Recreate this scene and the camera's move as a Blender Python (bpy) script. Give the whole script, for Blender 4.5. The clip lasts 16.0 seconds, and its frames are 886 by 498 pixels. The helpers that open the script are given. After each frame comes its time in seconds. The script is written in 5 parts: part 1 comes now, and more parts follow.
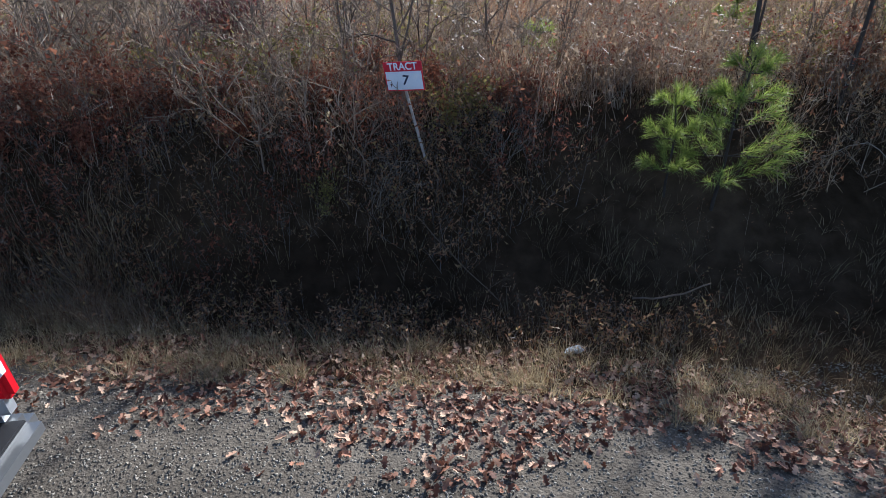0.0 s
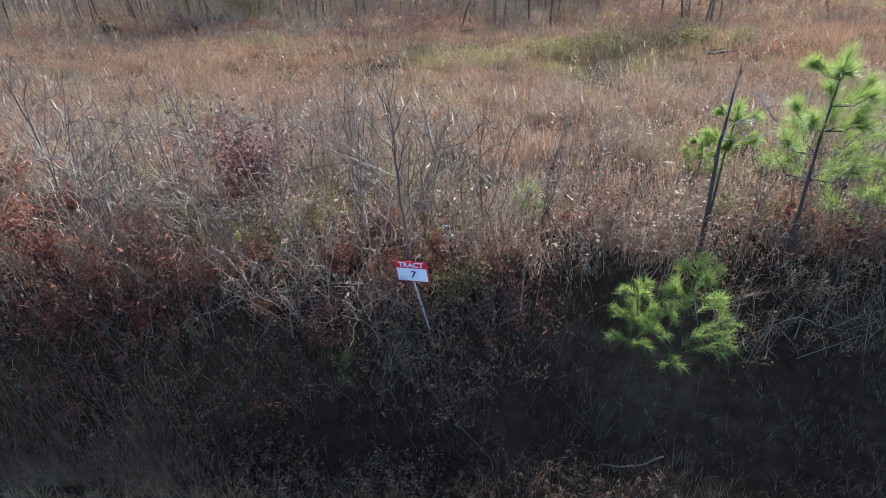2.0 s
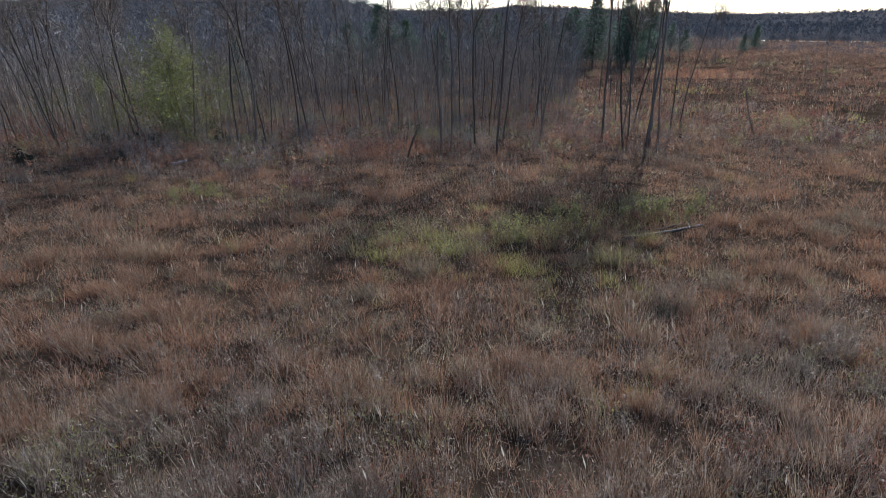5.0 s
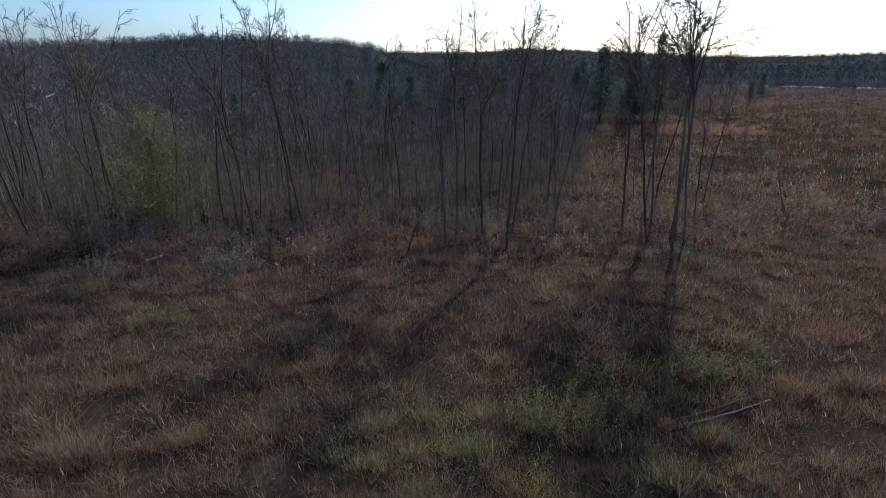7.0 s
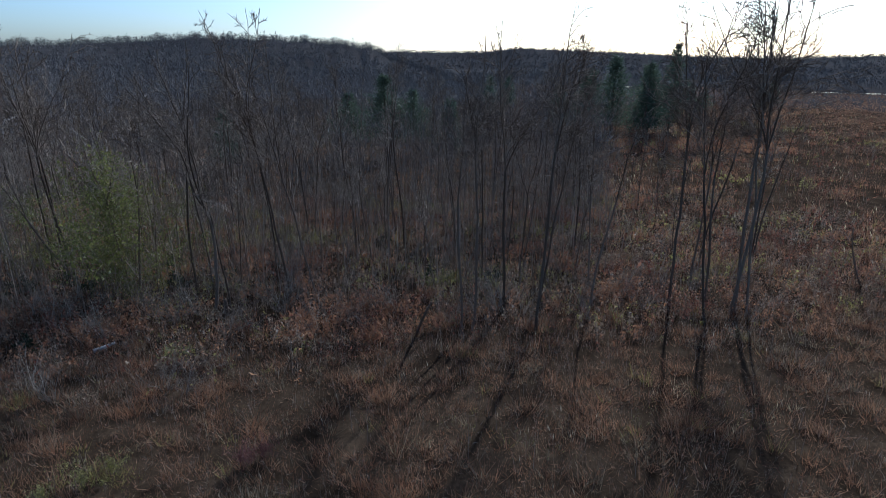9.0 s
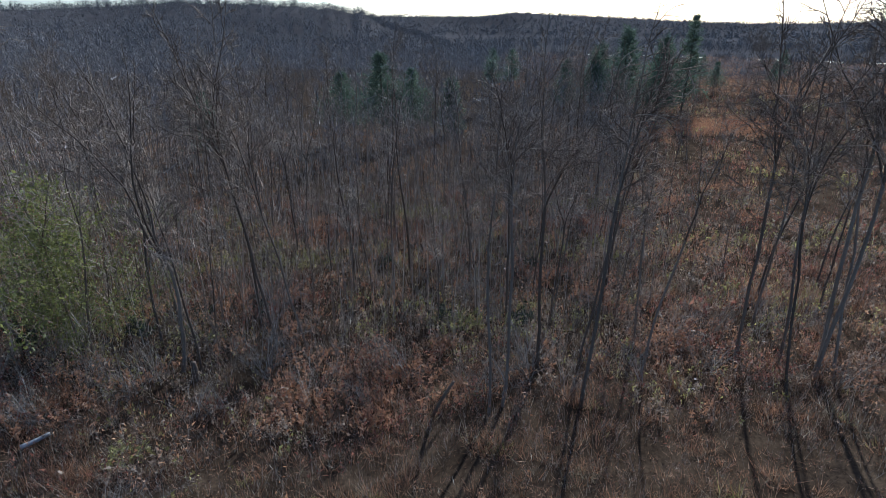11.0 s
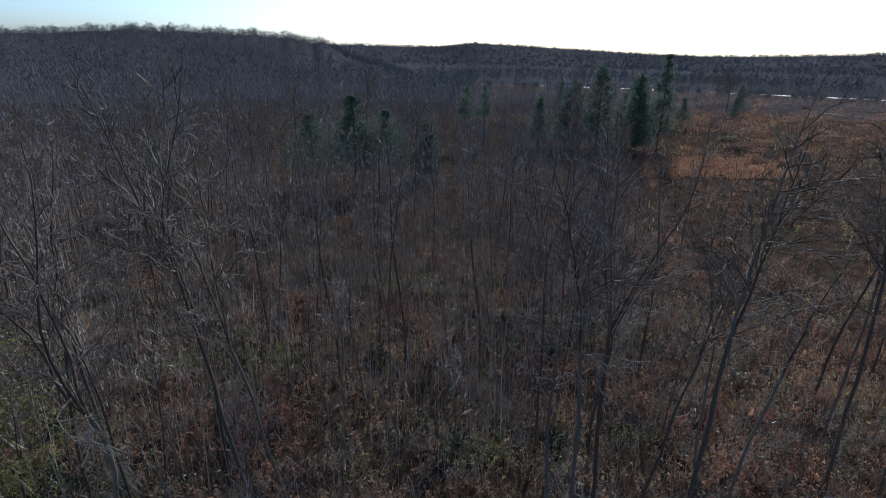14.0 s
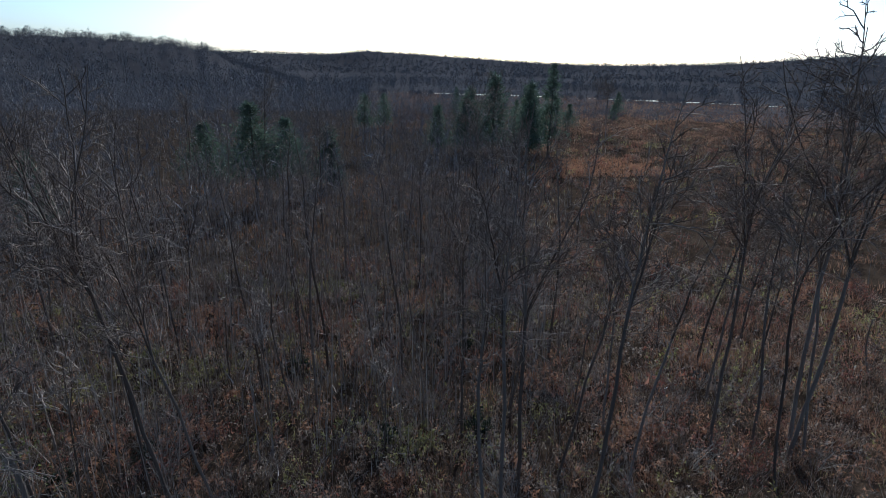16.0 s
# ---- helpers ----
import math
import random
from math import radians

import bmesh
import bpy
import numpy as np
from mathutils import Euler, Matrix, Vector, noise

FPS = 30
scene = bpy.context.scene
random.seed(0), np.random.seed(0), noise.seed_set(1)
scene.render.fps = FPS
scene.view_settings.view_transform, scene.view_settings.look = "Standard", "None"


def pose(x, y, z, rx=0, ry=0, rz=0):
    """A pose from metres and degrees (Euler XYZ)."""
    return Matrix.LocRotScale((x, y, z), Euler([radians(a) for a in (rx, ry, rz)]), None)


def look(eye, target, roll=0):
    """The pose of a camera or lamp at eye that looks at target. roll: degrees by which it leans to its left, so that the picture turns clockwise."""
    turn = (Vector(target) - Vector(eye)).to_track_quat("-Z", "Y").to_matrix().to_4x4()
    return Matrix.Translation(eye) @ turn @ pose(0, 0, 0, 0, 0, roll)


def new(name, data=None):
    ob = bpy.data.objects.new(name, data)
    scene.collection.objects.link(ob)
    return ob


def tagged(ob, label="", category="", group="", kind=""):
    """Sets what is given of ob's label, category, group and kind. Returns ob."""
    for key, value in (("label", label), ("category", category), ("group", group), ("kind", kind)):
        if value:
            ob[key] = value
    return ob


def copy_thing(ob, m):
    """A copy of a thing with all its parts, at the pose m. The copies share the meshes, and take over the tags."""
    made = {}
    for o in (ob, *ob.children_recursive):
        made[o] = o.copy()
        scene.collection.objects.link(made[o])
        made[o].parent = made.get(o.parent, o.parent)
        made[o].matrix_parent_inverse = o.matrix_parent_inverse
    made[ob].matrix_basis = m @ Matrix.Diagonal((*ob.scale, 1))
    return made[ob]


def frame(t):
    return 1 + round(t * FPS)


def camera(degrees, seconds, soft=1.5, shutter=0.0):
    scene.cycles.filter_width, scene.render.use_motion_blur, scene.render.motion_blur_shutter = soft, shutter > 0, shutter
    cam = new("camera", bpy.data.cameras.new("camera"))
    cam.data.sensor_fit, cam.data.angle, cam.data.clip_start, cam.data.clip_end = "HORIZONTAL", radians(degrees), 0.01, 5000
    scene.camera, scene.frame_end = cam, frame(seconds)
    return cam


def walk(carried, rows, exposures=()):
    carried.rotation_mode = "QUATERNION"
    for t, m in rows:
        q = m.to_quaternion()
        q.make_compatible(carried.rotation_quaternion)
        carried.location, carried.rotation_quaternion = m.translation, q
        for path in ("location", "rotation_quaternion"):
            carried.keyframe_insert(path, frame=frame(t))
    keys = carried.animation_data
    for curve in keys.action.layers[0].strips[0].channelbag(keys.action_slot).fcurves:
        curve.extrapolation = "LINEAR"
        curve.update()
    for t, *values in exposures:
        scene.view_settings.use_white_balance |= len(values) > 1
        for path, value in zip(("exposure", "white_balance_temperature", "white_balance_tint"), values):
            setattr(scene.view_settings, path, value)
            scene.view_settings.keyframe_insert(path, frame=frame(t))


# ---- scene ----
cam = camera(78.1, 16.0, soft=0.5)
K = 0.83  # metres in one unit of the plan
PATH = [
    (0, (-0.22, 0.843, 3.769), (-0.188, 2.576, 2.77), -1.4),
    (0.5, (-0.237, 0.892, 4.388), (-0.208, 2.618, 3.379), -1.4),
    (1, (-0.243, 0.85, 5.044), (-0.218, 2.583, 4.046), -1.3),
    (1.5, (-0.24, 0.82, 5.78), (-0.195, 2.557, 4.789), -1.3),
    (2, (-0.23, 0.838, 6.7), (-0.186, 2.579, 5.717), -1.2),
    (2.5, (-0.312, 0.836, 7.565), (-0.253, 2.584, 6.594), -0.6),
    (3, (-0.437, 1.123, 8.267), (-0.348, 2.87, 7.297), -0.5),
    (3.5, (-0.532, 1.869, 9.088), (-0.365, 3.611, 8.121), -0.4),
    (4, (-0.544, 3.066, 10.027), (-0.34, 4.806, 9.062), -0.3),
    (4.5, (-0.47, 4.762, 10.948), (-0.246, 6.503, 9.989), -0.2),
    (4.65, (-0.461, 5.294, 11.278), (-0.229, 7.044, 10.331), -0.2),
    (4.8, (-0.458, 5.810, 11.637), (-0.217, 7.577, 10.732), -0.2),
    (5, (-0.425, 6.635, 11.989), (-0.17, 8.46, 11.211), -0.1),
    (5.2, (-0.281, 7.533, 12.268), (-0.022, 9.397, 11.592), -0.3),
    (7.3, (0.927, 16.270, 16.540), (1.168, 18.144, 15.884), 0.0),
    (7.5, (0.969, 17.374, 16.961), (1.209, 19.247, 16.305), 0.0),
    (8, (1.003, 20.244, 17.923), (1.246, 22.117, 17.263), 0.1),
    (8.5, (0.948, 23.130, 18.615), (1.195, 25.002, 17.955), 0.1),
    (9, (0.800, 26.127, 19.207), (1.051, 27.998, 18.546), 0.3),
    (9.2, (0.749, 27.343, 19.461), (1.002, 29.213, 18.798), 0.3),
    (11.3, (0.252, 38.615, 21.817), (0.524, 40.439, 21.043), 0.5),
    (11.5, (0.168, 39.520, 22.040), (0.441, 41.346, 21.270), 0.6),
    (12, (-0.090, 41.754, 22.621), (0.187, 43.594, 21.887), 0.6),
    (12.5, (-0.375, 43.915, 23.066), (-0.073, 45.765, 22.371), 0.8),
    (13, (-0.696, 45.846, 23.393), (-0.349, 47.690, 22.699), 1.0),
    (13.5, (-1.040, 47.294, 23.578), (-0.659, 49.133, 22.891), 1.0),
    (14, (-1.607, 47.873, 23.569), (-1.197, 49.708, 22.887), 1.1),
    (14.5, (-2.100, 47.874, 23.501), (-1.659, 49.703, 22.825), 1.1),
    (15, (-2.521, 47.600, 23.473), (-2.047, 49.423, 22.801), 1.2),
    (15.5, (-2.811, 47.182, 23.480), (-2.228, 48.977, 22.819), 1.3),
    (16, (-3.094, 46.627, 23.567), (-2.346, 48.365, 22.917), 1.4),
]
walk(cam, [(t, look(Vector(e) * K, Vector(g) * K, r)) for t, e, g, r in PATH],
     [(0.0, 1.2, 5500, 9), (0.5, 1.5, 5400, 9), (1.5, 2.0, 5200, 8), (2.5, 1.83, 5200, 7), (3.5, 1.22, 5120, 7), (4.0, 0.95, 5200, 7), (4.6, 0.82, 5200, 7), (5.0, 0.97, 4860, 6), (7.3, 0.22, 4620, 4), (9.2, 0.33, 4600, 4), (11.3, 0.98, 4700, 4), (12.3, 0.98, 4720, 4), (14.0, 0.46, 4620, 4), (16.0, 0.32, 4580, 4)])

# ---- light ----
SUN_AZ, SUN_EL = radians(30), radians(28)
world = bpy.data.worlds.new("sky")
scene.world = world
world.use_nodes = True
wn = world.node_tree.nodes
sky = wn.new("ShaderNodeTexSky")
sky.sky_type, sky.sun_disc = "NISHITA", False
sky.sun_elevation, sky.sun_rotation = SUN_EL, SUN_AZ
sky.air_density, sky.dust_density, sky.ozone_density = 0.9, 1.6, 1.8
wn["Background"].inputs["Strength"].default_value = 0.1
world.node_tree.links.new(sky.outputs["Color"], wn["Background"].inputs["Color"])
lamp = bpy.data.lights.new("sun", "SUN")
lamp.energy, lamp.angle, lamp.color = 5.0, radians(1.0), (1.0, 0.93, 0.83)
sun = new("sun", lamp)
sun_way = Vector((math.sin(SUN_AZ) * math.cos(SUN_EL), math.cos(SUN_AZ) * math.cos(SUN_EL), math.sin(SUN_EL)))
sun.matrix_world = look(sun_way * 100, (0, 0, 0))

# ---- materials ----
rng = np.random.default_rng(7)


def material(name, stops, scale=1.0, rough=0.85, bump=0.0, bump_scale=40.0, fine=12.0, island=0.0, obj=0.0,
             glow=0.0, metal=0.0, stretch=None, spec=0.3):
    """A surface whose colour ramp is walked by noise at two scales, by random per island or by random per object. glow: share of light let through thin leaves."""
    m = bpy.data.materials.new(name)
    m.use_nodes = True
    nt = m.node_tree
    n, l = nt.nodes, nt.links
    b = n["Principled BSDF"]
    b.inputs["Roughness"].default_value = rough
    b.inputs["Metallic"].default_value = metal
    b.inputs["Specular IOR Level"].default_value = spec
    geo = n.new("ShaderNodeNewGeometry")
    mapping = n.new("ShaderNodeMapping")
    if stretch:
        mapping.inputs["Scale"].default_value = stretch
    l.new(geo.outputs["Position"], mapping.inputs["Vector"])
    big = n.new("ShaderNodeTexNoise")
    big.inputs["Scale"].default_value, big.inputs["Detail"].default_value = scale, 4
    small = n.new("ShaderNodeTexNoise")
    small.inputs["Scale"].default_value, small.inputs["Detail"].default_value = scale * fine, 5
    l.new(mapping.outputs["Vector"], big.inputs["Vector"])
    l.new(mapping.outputs["Vector"], small.inputs["Vector"])
    mix = n.new("ShaderNodeMix")
    mix.inputs["Factor"].default_value = 0.45
    l.new(big.outputs["Fac"], mix.inputs["A"])
    l.new(small.outputs["Fac"], mix.inputs["B"])
    value = mix.outputs["Result"]
    for amount, source in ((island, geo.outputs["Random Per Island"]), (obj, None)):
        if not amount:
            continue
        if source is None:
            source = n.new("ShaderNodeObjectInfo").outputs["Random"]
        more = n.new("ShaderNodeMix")
        more.inputs["Factor"].default_value = amount
        l.new(value, more.inputs["A"])
        l.new(source, more.inputs["B"])
        value = more.outputs["Result"]
    ramp = n.new("ShaderNodeValToRGB")
    els = ramp.color_ramp.elements
    while len(els) < len(stops):
        els.new(0.5)
    lo, hi = (0.12, 0.88) if island or obj else (0.3, 0.7)
    for i, (e, c) in enumerate(zip(els, stops)):
        e.position = lo + (hi - lo) * i / max(1, len(stops) - 1)
        e.color = (*c, 1)
    l.new(value, ramp.inputs["Fac"])
    l.new(ramp.outputs["Color"], b.inputs["Base Color"])
    if bump:
        bt = n.new("ShaderNodeTexNoise")
        bt.inputs["Scale"].default_value, bt.inputs["Detail"].default_value = bump_scale, 6
        l.new(mapping.outputs["Vector"], bt.inputs["Vector"])
        bp = n.new("ShaderNodeBump")
        bp.inputs["Strength"].default_value, bp.inputs["Distance"].default_value = bump, 0.02
        l.new(bt.outputs["Fac"], bp.inputs["Height"])
        l.new(bp.outputs["Normal"], b.inputs["Normal"])
    if glow:
        tr = n.new("ShaderNodeBsdfTranslucent")
        l.new(ramp.outputs["Color"], tr.inputs["Color"])
        ms = n.new("ShaderNodeMixShader")
        ms.inputs["Fac"].default_value = glow
        l.new(b.outputs["BSDF"], ms.inputs[1])
        l.new(tr.outputs["BSDF"], ms.inputs[2])
        l.new(ms.outputs["Shader"], n["Material Output"].inputs["Surface"])
    return m


M_SOIL = material("field soil with dead thatch", [(0.014, 0.009, 0.0055), (0.037, 0.024, 0.0145), (0.075, 0.049, 0.029)], 0.5, 0.95, 0.8, 25, spec=0.0)
M_SEDGE = material("dry broomsedge", [(0.06, 0.034, 0.021), (0.16, 0.099, 0.061), (0.31, 0.21, 0.136), (0.55, 0.42, 0.3)], 0.7, 0.8, island=0.55, glow=0.5, fine=9)
M_MAUVE = material("faded mauve grass", [(0.065, 0.041, 0.032), (0.175, 0.12, 0.092), (0.41, 0.305, 0.235)], 0.7, 0.8, island=0.55, glow=0.5)
M_RUSSET = material("russet dead sedge", [(0.042, 0.019, 0.01), (0.14, 0.067, 0.034), (0.28, 0.15, 0.079), (0.47, 0.298, 0.178)], 0.7, 0.8, island=0.55, glow=0.4, fine=9)
M_DUN = material("dun grass", [(0.05, 0.036, 0.021), (0.15, 0.112, 0.068), (0.36, 0.28, 0.18)], 0.7, 0.8, island=0.55, glow=0.4)
M_OLIVE = material("olive weeds", [(0.085, 0.068, 0.02), (0.215, 0.178, 0.05), (0.42, 0.355, 0.12)], 0.5, 0.8, island=0.6, glow=0.5)
M_BANKSTALK = material("dull bank stalks", [(0.08, 0.055, 0.036), (0.2, 0.145, 0.095), (0.42, 0.33, 0.225)], 0.5, 0.6, island=0.6, glow=0.2)
M_BANKLEAF = material("dull bank leaves", [(0.11, 0.042, 0.027), (0.22, 0.115, 0.06), (0.3, 0.19, 0.11), (0.17, 0.15, 0.045)], 0.7, 0.95, island=0.6, glow=0.3, spec=0.0)
M_EVERGREEN = material("dark evergreen leaves", [(0.016, 0.019, 0.011), (0.036, 0.041, 0.024), (0.066, 0.071, 0.042)], 0.8, 0.9, island=0.6, glow=0.25, spec=0.05)
M_DARKBARK = material("dark brown bark", [(0.022, 0.016, 0.013), (0.05, 0.038, 0.03), (0.1, 0.08, 0.066)], 1.4, 0.85, 0.5, 30, stretch=(1, 1, 0.3))
M_CROWN = material("sunlit bare crown twigs", [(0.06, 0.042, 0.03), (0.155, 0.112, 0.08), (0.34, 0.262, 0.19)], 0.7, 0.95, island=0.6, spec=0.0)
M_FIELDLEAF = material("dark brown weed leaves", [(0.05, 0.023, 0.013), (0.13, 0.064, 0.036), (0.26, 0.155, 0.098)], 0.4, 0.8, island=0.6, glow=0.35)
M_DRYLEAF = material("dry tan leaves", [(0.10, 0.06, 0.036), (0.22, 0.145, 0.09), (0.36, 0.265, 0.175)], 0.6, 0.6, island=0.75, glow=0.35, spec=0.25)
M_STRAW = material("pale straw grass", [(0.11, 0.075, 0.038), (0.3, 0.225, 0.12), (0.6, 0.49, 0.31)], 0.6, 0.7, island=0.6, glow=0.5)
M_DITCH = material("shaded weeds", [(0.055, 0.038, 0.022), (0.135, 0.098, 0.055), (0.27, 0.2, 0.115), (0.14, 0.14, 0.05)], 0.5, 0.85, island=0.6, glow=0.3)
M_WEED = material("dead weed stalks", [(0.06, 0.041, 0.028), (0.185, 0.13, 0.09), (0.42, 0.33, 0.235)], 0.4, 0.5, island=0.65, glow=0.15, spec=0.5)
M_PLUME = material("pale seed plumes", [(0.24, 0.185, 0.12), (0.38, 0.31, 0.215), (0.54, 0.455, 0.34)], 0.4, 0.8, island=0.5, glow=0.4)
M_RUST = material("rusty leaves", [(0.07, 0.025, 0.018), (0.175, 0.066, 0.042), (0.33, 0.155, 0.09)], 0.6, 0.9, island=0.6, glow=0.45, spec=0.05)
M_DARKRED = material("dark red leaves", [(0.05, 0.02, 0.018), (0.12, 0.045, 0.04), (0.2, 0.085, 0.07)], 0.6, 0.7, island=0.6, glow=0.35)
M_SOFTGREEN = material("thin olive leaves", [(0.05, 0.05, 0.013), (0.12, 0.114, 0.029), (0.23, 0.21, 0.058)], 0.6, 0.7, island=0.6, glow=0.5)
M_FLOORRUST = material("leaf litter on the woodland floor", [(0.13, 0.054, 0.023), (0.34, 0.155, 0.066), (0.57, 0.31, 0.15)], 0.4, 0.6, island=0.7, glow=0.35)
M_ORANGE = material("orange sedge", [(0.17, 0.078, 0.038), (0.3, 0.146, 0.072), (0.43, 0.235, 0.125)], 0.3, 0.8, island=0.5, glow=0.4)
M_GREEN = material("yellow green leaves", [(0.075, 0.068, 0.021), (0.175, 0.152, 0.044), (0.34, 0.285, 0.09)], 0.8, 0.6, island=0.6, glow=0.4)
M_NEEDLE = material("young pine needles", [(0.075, 0.108, 0.022), (0.2, 0.255, 0.048), (0.4, 0.45, 0.11)], 1.5, 0.5, island=0.6, glow=0.5)
M_CEDAR = material("cedar foliage", [(0.042, 0.052, 0.03), (0.082, 0.098, 0.058), (0.14, 0.155, 0.095)], 0.4, 0.8, island=0.5, glow=0.35)
M_BARK = material("grey brown bark", [(0.042, 0.028, 0.019), (0.105, 0.074, 0.051), (0.23, 0.176, 0.128)], 1.2, 0.95, 0.8, 20, obj=0.35, stretch=(1, 1, 0.25), spec=0.05)
M_PALEBARK = material("pale bark", [(0.16, 0.14, 0.12), (0.32, 0.29, 0.26), (0.45, 0.42, 0.38)], 1.5, 0.85, 0.5, 30, stretch=(1, 1, 0.3))
M_TWIG = material("bare twigs", [(0.075, 0.053, 0.038), (0.19, 0.142, 0.103), (0.4, 0.318, 0.24)], 0.7, 0.9, island=0.5, obj=0.2, spec=0.05)
M_PALETWIG = material("grey weathered twigs", [(0.12, 0.095, 0.072), (0.24, 0.196, 0.152), (0.4, 0.338, 0.272)], 0.8, 0.95, island=0.5, spec=0.0)
M_SAPBARK = material("smooth grey sapling bark", [(0.035, 0.026, 0.02), (0.085, 0.066, 0.052), (0.2, 0.165, 0.135)], 3.0, 0.55, island=0.5, spec=0.5)
M_STEM = material("brown sapling bark", [(0.045, 0.032, 0.024), (0.115, 0.086, 0.065), (0.26, 0.205, 0.16)], 3.0, 0.7, island=0.5, spec=0.2)
M_FARWOOD = material("distant bare woods", [(0.075, 0.063, 0.055), (0.14, 0.119, 0.104), (0.22, 0.19, 0.168)], 0.02, 0.95, island=0.5, fine=8, spec=0.05)
# paler than the distant woods: brightening by haze is put into the colour
M_MIDWOOD = material("bare woods beyond the edge with painted haze", [(0.1, 0.08, 0.066), (0.185, 0.15, 0.126), (0.29, 0.245, 0.208)], 0.02, 0.95, island=0.5, fine=8, spec=0.05)
M_LEAFLITTER = material("dead oak leaves", [(0.04, 0.016, 0.01), (0.14, 0.056, 0.032), (0.27, 0.125, 0.072), (0.5, 0.34, 0.23)], 2.0, 0.7, island=0.75, glow=0.15)
M_GRAVEL = material("crushed limestone", [(0.06, 0.051, 0.04), (0.15, 0.131, 0.104), (0.33, 0.298, 0.245)], 3.0, 0.9, 0.7, 60, island=0.6)
M_ROAD = material("gravel shoulder", [(0.03, 0.024, 0.017), (0.072, 0.059, 0.045), (0.128, 0.108, 0.085)], 2.0, 0.95, 1.0, 45, fine=14)


# ---- mesh helpers ----
def mesh_of(name, verts, faces, mats, index=None, smooth=False):
    me = bpy.data.meshes.new(name)
    me.from_pydata(verts if isinstance(verts, list) else verts.tolist(), [], faces if isinstance(faces, list) else faces.tolist())
    for m in mats:
        me.materials.append(m)
    if index is not None:
        me.polygons.foreach_set("material_index", np.asarray(index, dtype=np.int32))
    if smooth:
        me.polygons.foreach_set("use_smooth", np.ones(len(me.polygons), dtype=bool))
    me.update()
    return me


def part(name, bm, mat, parent, label=""):
    """One mesh object under a thing or a part."""
    me = bpy.data.meshes.new(name)
    bm.to_mesh(me)
    bm.free()
    me.materials.append(mat)
    ob = new(name, me)
    ob.parent = parent
    return tagged(ob, label)


def box(bm, size, at, rot=None, bevel=0.0):
    """Adds a bevelled box to bm."""
    tmp = bmesh.new()
    bmesh.ops.create_cube(tmp, size=1, matrix=Matrix.Diagonal((*size, 1)))
    if bevel:
        bmesh.ops.bevel(tmp, geom=tmp.edges[:], offset=bevel, segments=2, affect="EDGES")
    bmesh.ops.transform(tmp, matrix=Matrix.Translation(at) @ (rot.to_4x4() if rot else Matrix()), verts=tmp.verts)
    keep = bpy.data.meshes.new("tmp")
    tmp.to_mesh(keep)
    tmp.free()
    bm.from_mesh(keep)
    bpy.data.meshes.remove(keep)
    return bm


# ---- ground ----
def edge_y(x):
    return 5.27 - 0.15 * np.clip(x, -6, 6) - 0.35 * np.clip(x - 2.3, 0, 3)


def bank_y(x):
    return 8.95 + 0.07 * np.clip(x, -8, 4)


def wobble(x, y, s):
    return (np.sin(x * 1.7 * s + 1.3) * np.cos(y * 1.3 * s - 0.6) + 0.6 * np.sin(x * 3.9 * s - y * 2.7 * s + 0.4)
            + 0.4 * np.cos(y * 6.1 * s + x * 4.7 * s)) / 2


def ground_z(x, y):
    """Height of the ground: road shoulder, ditch, cut bank, field sloping to the woods, far plain and wooded ridges."""
    x, y = np.asarray(x, float), np.asarray(y, float)
    e, b = edge_y(x), bank_y(x)
    u = (y - e) / (b - e)
    road = np.interp(y - e, [-60, -8, -3, -2, -1.3, -0.7, -0.3, 0], [0.3, 0.5, 0.45, 0.38, 0.22, 0.05, -0.1, -0.17])
    cut = np.interp(u, [0, 0.1, 0.18, 0.33, 0.42, 0.55, 0.82, 1.0, 1.2], [-0.17, -0.3, -0.5, -0.72, -0.66, -0.25, 0.85, 1.4, 1.5])
    cut = cut + 0.35 * np.clip(x / 3, 0, 1) * np.exp(-((u - 0.33) / 0.15) ** 2)
    cut = cut + 0.09 * wobble(x, y, 1.1) * np.clip(u * 3, 0, 1)
    d = y - b
    field = np.interp(d, [0, 1, 5, 10, 14, 20, 26, 33, 40, 48, 56, 66, 90, 150, 300, 3000],
                      [1.4, 1.52, 1.7, 1.4, 1.05, 0.6, 0.3, -0.1, -0.7, -1.5, -2.1, -2.4, -3.0, -4.4, -6, -6])
    field = field + 0.13 * wobble(x, y, 0.35) * np.clip(d / 3, 0, 1)
    z = np.where(u < 0, road, np.where(d < 0.2 * (b - e), np.where(u < 1.2, cut, field), field))
    r, az = np.hypot(x, y - 50), np.degrees(np.arctan2(x, y - 50))
    h1 = np.interp(az, [-90, -50, -34, -26, -21, -16, -9, -3, 0.5, 3, 9], [47, 29, 33, 36, 40, 45, 44, 41, 36, 20, 0])
    h2 = np.interp(az, [-30, 0, 3, 8, 12, 15, 19, 24, 30, 34, 40, 46, 51, 58, 70, 90], [30, 36, 42, 40, 42, 53, 49, 42, 33, 28, 29, 35, 43, 66, 70, 60])
    bumps = 1 + 0.02 * np.sin(az * 1.9) + 0.02 * np.sin(az * 4.3 + 1)
    z = z + h1 * bumps * np.exp(-((r - 720) / 210) ** 2) + h2 * (0.9 + 0.1 * bumps) * np.exp(-((r - 1800) / 420) ** 2)
    return z


def axis(lo, hi, fine_lo, fine_hi, step, grow):
    mid = list(np.arange(fine_lo, fine_hi + step / 2, step))
    s, v = step, fine_hi
    while v < hi:
        s *= grow
        v += s
        mid.append(min(v, hi))
    s, v = step, fine_lo
    while v > lo:
        s *= grow
        v -= s
        mid.insert(0, max(v, lo))
    return np.array(mid)


